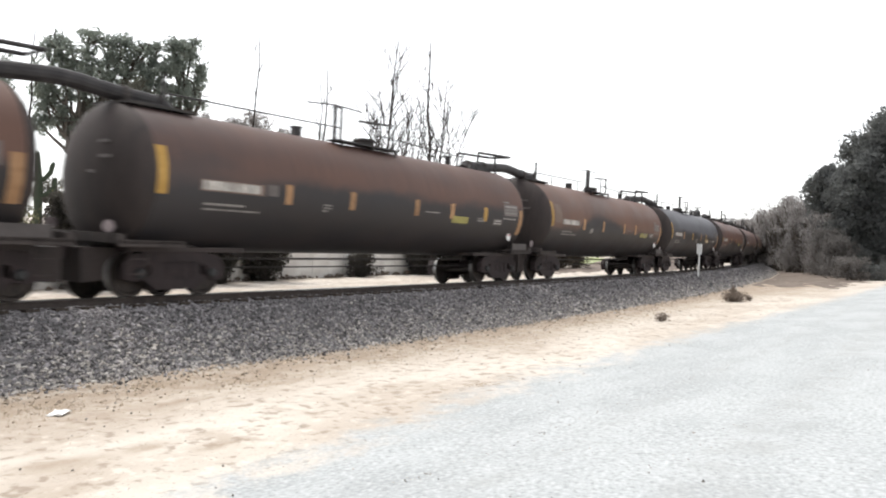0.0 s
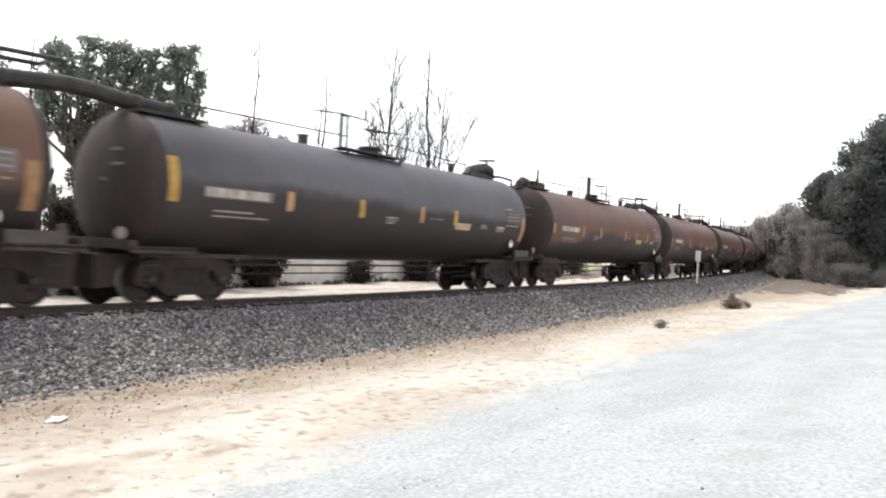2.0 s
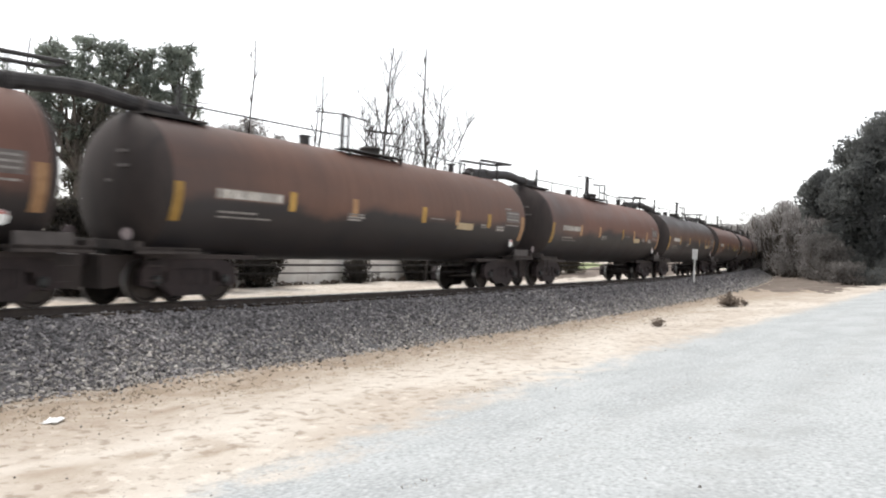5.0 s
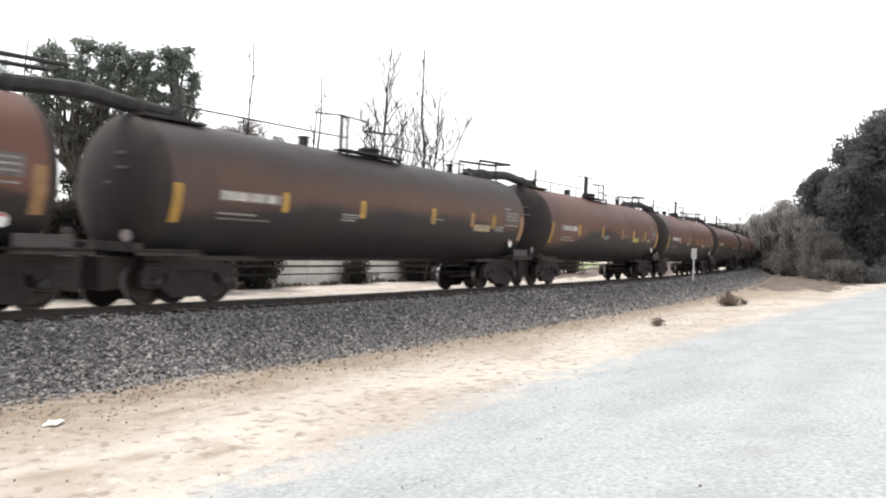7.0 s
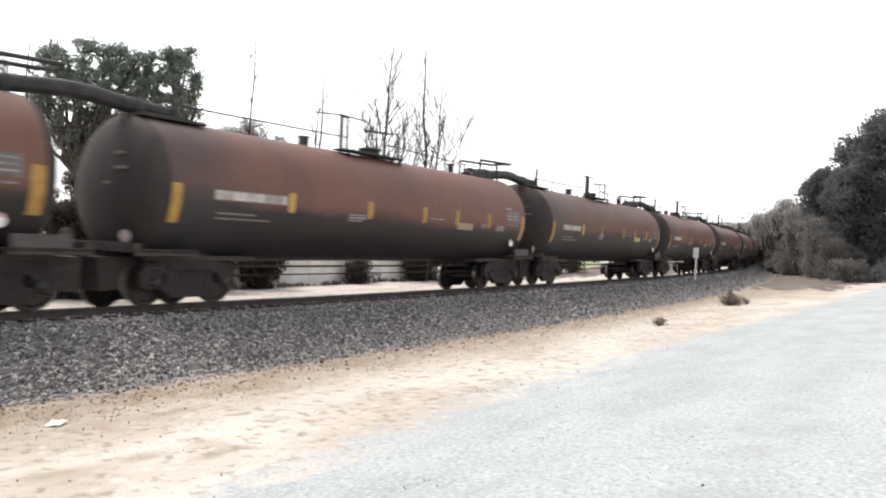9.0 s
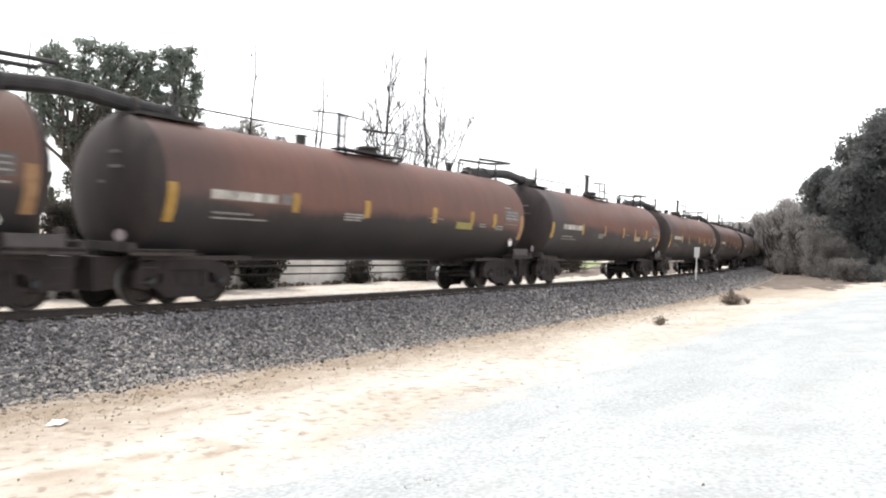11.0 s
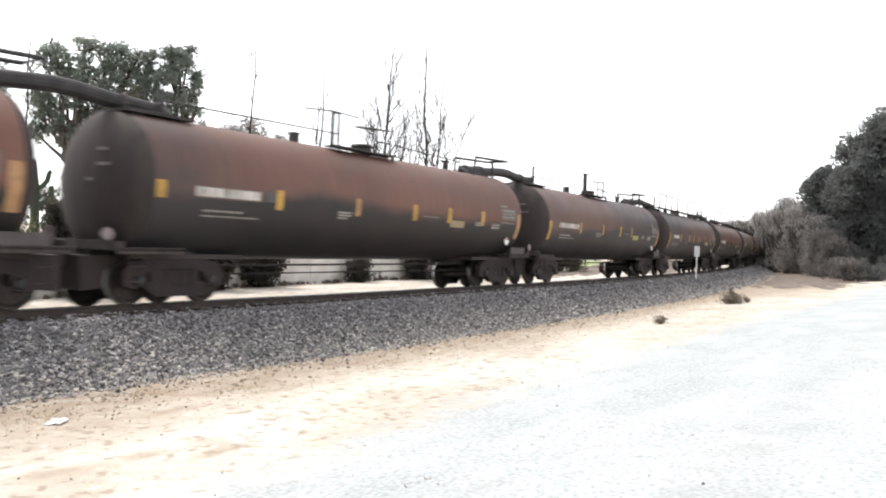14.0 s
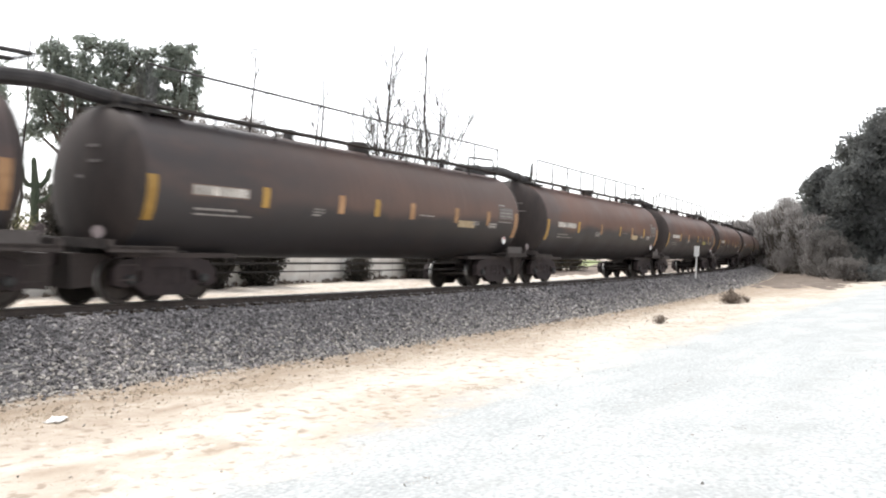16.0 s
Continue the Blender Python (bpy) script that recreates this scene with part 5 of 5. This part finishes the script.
    # brown scrub hedge that carries on where the wall ends
    for i, (x, y) in enumerate(((51.6, 28.0), (53.6, 28.3), (55.6, 28.3), (57.6, 28.2), (59.4, 28.8), (98, 40.5), (104, 44.0), (108, 49.0), (113, 52.0), (104, 52.0))):
        shrub("scrub_hedge", (x, y, -0.65), (1.15 + 0.012 * x, 0.6, 2.3), M_HEDGEROW, "brown green scrub hedge beyond the end of the wall", 400 + i, 90, 0.42, 170, 0.085, 14, M_BARK)
    cactus((15.95, 32.3, -0.6))
    # bare saplings
    bare_tree((29.86, 29.55, -0.6), 10.75, (-0.14, 0.12), 61, "thin leafless sapling with a straight stem", 0.07, 0.50, 0.076, 4)
    bare_tree((29.77, 29.63, -0.6), 10.00, (-0.30, 0.30), 62, "short leafless sapling beside a taller one", 0.08, 0.50, 0.060, 4)
    bare_tree((28.18, 33.79, -0.6), 12.75, (0.16, -0.16), 63, "thin leafless sapling with a straight stem", 0.08, 0.50, 0.072, 5)
    bare_tree((20.1, 42.48, -0.6), 12.0, (0.30, -0.15), 64, "thin leafless pole-like sapling", 0.05, 0.60, 0.085, 3)
    bare_tree((31.94, 27.27, -0.6), 12.60, (0.30, -0.36), 65, "leafless tree with many upright grey twigs", 0.38, 0.26, 0.075, 26)
    bare_tree((32.79, 27.84, -0.6), 9.51, (-0.86, 0.96), 66, "leafless tree with many upright grey twigs", 0.38, 0.35, 0.046, 11)
    bare_tree((32.77, 27.86, -0.6), 10.06, (-0.36, 0.40), 67, "leafless tree with many upright grey twigs", 0.26, 0.35, 0.045, 14)
    bare_tree((32.62, 27.24, -0.6), 9.88, (0.58, -0.70), 68, "leafless tree with many upright grey twigs", 0.38, 0.35, 0.042, 16)
    bare_tree((32.84, 26.19, -0.6), 9.45, (0.36, -0.46), 69, "leafless tree with many upright grey twigs", 0.24, 0.35, 0.040, 12)
    bare_tree((32.73, 24.69, -0.6), 12.35, (-0.18, 0.24), 70, "tall leafless tree with a dark slender trunk", 0.14, 0.35, 0.085, 9)
    bare_tree((32.62, 24.35, -0.6), 10.35, (0.28, -0.38), 71, "leafless tree leaning slightly, forked twigs", 0.42, 0.40, 0.062, 13)
    bare_tree((32.53, 25.89, -0.6), 9.03, (1.96, -2.80), 72, "short leafless tree with spreading grey twigs", 0.46, 0.40, 0.045, 12)
    # low grey shrubs and weeds by the wall
    for i, (x, y, sx, sz) in enumerate(((17.0, 30.5, 1.6, 3.2), (13.6, 30.0, 1.8, 2.8), (20.5, 33.0, 1.6, 3.0))):
        shrub("tall_shrub", (x, y, -0.6), (sx, sx, sz), M_BUSH, "dark green scrub behind the wall", 80 + i, 70, 0.5, 130, 0.075)
    leafy_tree("grey_tree", (35.4, 42.1, -0.6), [((0, 0, 9.2), (1.0, 1.0, 1.0)), ((0.3, -0.3, 8.4), (1.2, 1.2, 1.0)), ((-0.8, 0.6, 8.6), (1.0, 1.0, 0.8)), ((1.4, -1.2, 8.5), (0.6, 0.6, 0.5)), ((0, 0, 6.5), (1.6, 1.6, 1.4))],
               M_BRUSH, "hazy grey tree standing far behind the wall", 211, 0.2, 200, 0.32, 500, 0.08)
    leafy_tree("grey_tree", (42.0, 56.0, -0.6), [((-0.6, 0.4, 11.0), (1.3, 1.2, 0.6)), ((1.0, -0.6, 10.8), (1.3, 1.2, 0.7)), ((0, 0, 9.0), (2.6, 2, 1.4))],
               M_BRUSH, "hazy grey tree standing far behind the wall", 221, 0.25, 200, 0.4, 400, 0.09)
    shrub("bush", (14.85, 21.9, -0.62), (0.98, 0.3, 1.12), M_BUSH, "olive green bush against the white wall", 91, 130, 0.24, 420, 0.055)
    shrub("bush", (27.1, 24.2, -0.62), (0.80, 0.28, 1.15), M_HEDGE, "dark bush against the white wall", 92, 230, 0.2, 560, 0.055)
    shrub("bush", (12.6, 21.7, -0.62), (0.3, 0.2, 0.45), M_DRY, "small dry weed at the wall's foot", 93, 10, 0.12, 160, 0.05)
    # dark trees and grey brush at the far bend
    leafy_tree("oak_tree", (90.0, 8.0, -0.4), [((-1.5, 3.0, 9.5), (3, 3.0, 3.4)), ((0, 0.5, 13.0), (3, 3.4, 3.8)), ((0, -4.0, 14.5), (4, 4.0, 4.2)), ((0, -4.5, 8.5), (4, 4.2, 4.5)), ((-1, 0.5, 6.0), (3, 3.6, 3.8)), ((-1, 2.6, 3.5), (2.2, 2.6, 3.0)), ((-0.9, 4.2, 13.0), (1.5, 1.5, 1.5)), ((-0.5, 4.6, 9.0), (2, 1.7, 2.2)), ((-0.5, 4.6, 5.0), (2, 2.0, 2.4)), ((-1, -3, 3.5), (2.5, 3.5, 3.2))],
               M_OAK, "large dark evergreen oak with a dense crown", 101, 0.6, 860, 1.25, 105, 0.20)
    leafy_tree("oak_tree", (93.0, 14.6, -0.5), [((-1, 1.0, 9.2), (1.6, 1.7, 1.5)), ((0, 0.2, 7.2), (2, 2.2, 2.4)), ((0, -0.6, 4.6), (2, 2.4, 2.6)), ((0, 0.8, 10.6), (1.4, 1.1, 1.0)), ((0, -1.2, 9.6), (1.4, 1.4, 1.6))],
               M_OAK, "dark evergreen oak smaller than its neighbour", 111, 0.4, 380, 0.95, 150, 0.19)
    leafy_tree("oak_tree", (82.0, -6.0, 0.0), [((0, 0, 12.0), (4.5, 5, 5)), ((0, 1, 6.5), (4.5, 5, 5)), ((0, -5, 9), (4, 4, 5))],
               M_OAK, "large dark evergreen oak beside the road", 121, 0.6, 420, 1.1, 140, 0.2)
    spots = ((118, 26.5, 2.4, 10.6), (112, 24.0, 2.4, 11.6), (106, 21.5, 2.4, 11.0), (101, 19.0, 2.2, 10.0), (126, 29.8, 2.4, 10.0), (97, 16.0, 2.0, 5.6), (92, 12.6, 2.0, 4.4), (103, 20.0, 2.0, 8.4), (136, 34.0, 2.6, 9.0), (87, 10.4, 1.7, 2.8), (84, 6.5, 1.7, 2.8), (146, 38.5, 3.0, 9.5), (110, 18.5, 2.6, 9.5), (122, 25.0, 3.0, 10.5), (160, 44, 3.0, 9.5), (90, 15.4, 1.5, 7.6), (87, 14.2, 1.3, 5.6), (84.5, 12.9, 1.2, 4.4))
    for i, (x, y, sx, sz) in enumerate(spots):
        sz *= 0.90
        shrub("brush_thicket", (x, y, float(land_z(np.array([x]), np.array([y]))[0]) - 0.05), (sx, sx, sz), M_OAK if sz < 3 else M_SCRUB if sz < 6 else M_BRUSH, "low dark scrub at the foot of the oaks" if sz < 3 else "low brown scrub at the foot of the oaks" if sz < 6 else "grey brown half-bare brush thicket at the bend", 140 + i, 120, 0.75, 150, 0.11, 24, M_BARK)
    for i, (x, y, sx, sz) in enumerate(((101, 18.3, 2.0, 3.4), (92, 15.6, 1.9, 2.8), (85, 13.4, 1.8, 2.4), (79.5, 11.6, 1.6, 2.2), (75.4, 10.0, 1.5, 2.0), (76.3, 8.4, 1.6, 2.1), (79, 7.2, 1.7, 2.3), (80, 5.0, 1.8, 2.3), (81, 2.6, 1.8, 2.3))):
        dark = y < 9
        sz *= 0.6 if dark else 1
        shrub("low_scrub", (x, y, float(land_z(np.array([x]), np.array([y]))[0]) - 0.05), (sx, sx, sz), M_OAK if dark else M_SCRUB, "low dark green scrub before the oaks" if dark else "low brown grey scrub along the verge at the bend", 240 + i, 55, 0.5, 170, 0.10, 18, M_BARK)
    # dry weeds on the verge
    shrub("dry_weed", (37.6, 9.95, -0.93), (0.72, 0.5, 0.50), M_WEED, "withered grey brown tumbleweed on the verge", 171, 120, 0.17, 520, 0.045, 24, M_WEED)
    shrub("dry_weed", (38.9, 10.35, -0.92), (0.16, 0.16, 0.72), M_WEED, "withered brown weed with upright stalks", 172, 14, 0.10, 300, 0.045, 16, M_WEED)
    shrub("dry_weed", (39.4, 9.75, -0.91), (0.30, 0.25, 0.30), M_WEED, "small withered brown weed", 174, 12, 0.11, 300, 0.045, 14, M_WEED)
    shrub("dry_weed", (24.1, 8.6, -0.89), (0.36, 0.2, 0.30), M_WEED, "small withered brown weed tuft", 173, 40, 0.10, 420, 0.035, 12, M_WEED)


# ---------------------------------------------------------------- small things on the ground
def build_small():
    # trackside marker
    x, y, h = on_line(50.0, -1.95)
    sign = tagged(new("marker_post"), "white trackside marker board on a slim post", "sign")
    sign.matrix_basis = pose(x, y, -0.24, 0, 0, math.degrees(h) + 180)
    bm = bmesh.new()
    box(bm, (-0.045, -0.045, -0.2), (0.045, 0.045, 2.05))
    part("post", bm, M_SIGN, sign)
    bm = bmesh.new()
    box(bm, (0.046, -0.17, 1.42), (0.066, 0.17, 2.1))
    bmesh.ops.bevel(bm, geom=bm.edges[:], offset=0.004, segments=1, affect="EDGES")
    part("board", bm, M_SIGN, sign)
    # crumpled paper
    rng = np.random.default_rng(5)
    X, Y = np.meshgrid(np.linspace(-0.14, 0.14, 8), np.linspace(-0.10, 0.10, 6), indexing="ij")
    Z = 0.02 + rng.uniform(0, 0.05, X.shape)
    me = grid_mesh("litter", X + rng.normal(0, 0.01, X.shape), Y + rng.normal(0, 0.01, X.shape), Z, M_PAPER)
    o = new("litter", me)
    o.matrix_basis = pose(5.0, 9.38, -0.94, 0, 0, 35)
    sol = o.modifiers.new("thick", "SOLIDIFY")
    sol.thickness = 0.004
    tagged(o, "crumpled white paper lying on the dirt", "litter")
    # pebbles and clods
    rng = np.random.default_rng(21)
    px = np.concatenate([rng.uniform(1, 30, 750), rng.uniform(2, 30, 2400)])
    py = np.concatenate([rng.uniform(-3, 7, 750), 11.3 - np.abs(rng.normal(0, 1.7, 2400))])
    sz = 0.0045 + 0.019 * rng.random(len(px)) ** 4
    for (x0, y0), (x1, y1), k in (((5.1, 4.06), (15, 3.88), 160), ((6.5, 2.5), (17, 1.6), 80)):
        t = rng.random(k)
        px = np.append(px, x0 + (x1 - x0) * t + rng.normal(0, 0.05, k))
        py = np.append(py, y0 + (y1 - y0) * t + rng.normal(0, 0.05, k))
        sz = np.append(sz, rng.uniform(0.005, 0.013, k))
    pz = land_z(px, py) + rough(px, py, 3.0, 0.02, 3) + rough(px, py, 0.9, 0.008, 4) + 0.012
    tagged(new("pebbles", stone_cloud("pebbles", np.stack([px, py, pz], -1), sz, M_PEB, 22)), "small scattered pebbles and clods on dirt and road", "pebbles", kind="stuff")
    # withered weeds along the foot of the wall
    clumps = []
    for k in range(170):
        x = 6 + 30 * rng.random()
        y = float(np.interp(x, [-5, 10.2, 21.8, 31, 50.2], [19.3, 22.1, 24.1, 25.4, 27.4])) - 0.16 - 0.25 * rng.random()
        r = 0.06 + 0.13 * rng.random() ** 2
        clumps.append(((x, y, -0.60 + r * 0.6), r))
    tagged(new("wall_weeds", leaf_mesh("wall_weeds", clumps, 2600, 0.05, M_WEED, 27)), "withered brown weeds along the wall's foot", "weeds", kind="stuff")
    # clods and flakes of dirt along the ballast's foot
    k = 5200
    cs = 2 + 45 * rng.random(k) ** 1.4
    cl = -3.5 - np.abs(rng.normal(0, 0.85, k))
    cx, cy, _ = on_line(cs, cl)
    cz = land_z(cx, cy) + rough(cx, cy, 3.0, 0.02, 3) + rough(cx, cy, 0.9, 0.008, 4)
    size = 0.008 + 0.042 * rng.random(k) ** 4
    tagged(new("dirt_clods", stone_cloud("dirt_clods", np.stack([cx, cy, cz + size * 0.2], -1), size, M_CLOD, 24)), "crumbled brown dirt clods along the ballast", "clods", kind="stuff")
    # dry grass blades on the verge
    k = 2600
    gx = rng.uniform(2, 40, k)
    gy = np.clip(rng.normal(9.6, 1.1, k), 6.4, 11.4)
    gz = land_z(gx, gy)
    for cx, cy, cr, ck in ((8.0, 9.65, 0.5, 260), (6.8, 10.35, 0.5, 260), (5.0, 9.8, 0.5, 260), (10.3, 6.5, 0.25, 120), (12.2, 9.8, 0.6, 220), (17, 9.6, 0.8, 260), (22, 9.9, 1.0, 260)):
        gx = np.append(gx, cx + rng.normal(0, cr, ck) * 0.8)
        gy = np.append(gy, cy + rng.normal(0, cr, ck) * 0.45)
    gz = land_z(gx, gy) + rough(gx, gy, 3.0, 0.02, 3) + rough(gx, gy, 0.9, 0.008, 4)
    V = []
    for x, y, z in zip(gx, gy, gz):
        a = rng.uniform(0, 6.28)
        L = rng.uniform(0.02, 0.06)
        d = np.array([math.cos(a), math.sin(a), 0])
        e = np.array([-d[1], d[0], 0]) * 0.006
        p = np.array([x, y, z])
        V += [p - e, p + e, p + d * L * rng.uniform(0.3, 1.2) + np.array([0, 0, L * 0.6])]
    V = np.array(V)
    tagged(new("dry_grass", quick("dry_grass", V, np.arange(len(V)).reshape(-1, 3), M_DRY)), "sparse short dry grass on the dirt verge", "grass", kind="stuff")


build_wall()
build_plants()
build_small()


# ---------------------------------------------------------------- movement of the train
def front_mark(n, t):
    """Arc length at which the leading reflector of car n stands."""
    return n * CAR - CAR * t + 8.8778 + t * (0.176615 + t * (-0.0179 + t * 0.00039141))


def motions():
    for n, car in CARS.items():
        rows = []
        for i in range(65):
            t = i * 0.25
            s = front_mark(n, t) + 7.6
            x0, y0, _ = on_line(s - TRUCK)
            x1, y1, _ = on_line(s + TRUCK)
            rows.append((t, pose((x0 + x1) / 2, (y0 + y1) / 2, 0, 0, 0, math.degrees(math.atan2(y1 - y0, x1 - x0)))))
        walk(car, rows)
    # every wheelset turns alike: one set of keys serves them all
    wheels = [o for o in scene.objects if o.name.split(".")[0] == "wheelset"]
    rows = []
    for f in range(481):
        t = f / 30
        rows.append((t, pose(0, 0, 0, 0, math.degrees((front_mark(0, t) - front_mark(0, 0)) / WHEEL_R), 0)))
    walk(wheels[0], rows)
    keys = wheels[0].animation_data
    for w in wheels[1:]:
        w.rotation_mode = "QUATERNION"
        w.animation_data_create()
        w.animation_data.action = keys.action
        w.animation_data.action_slot = keys.action_slot


motions()
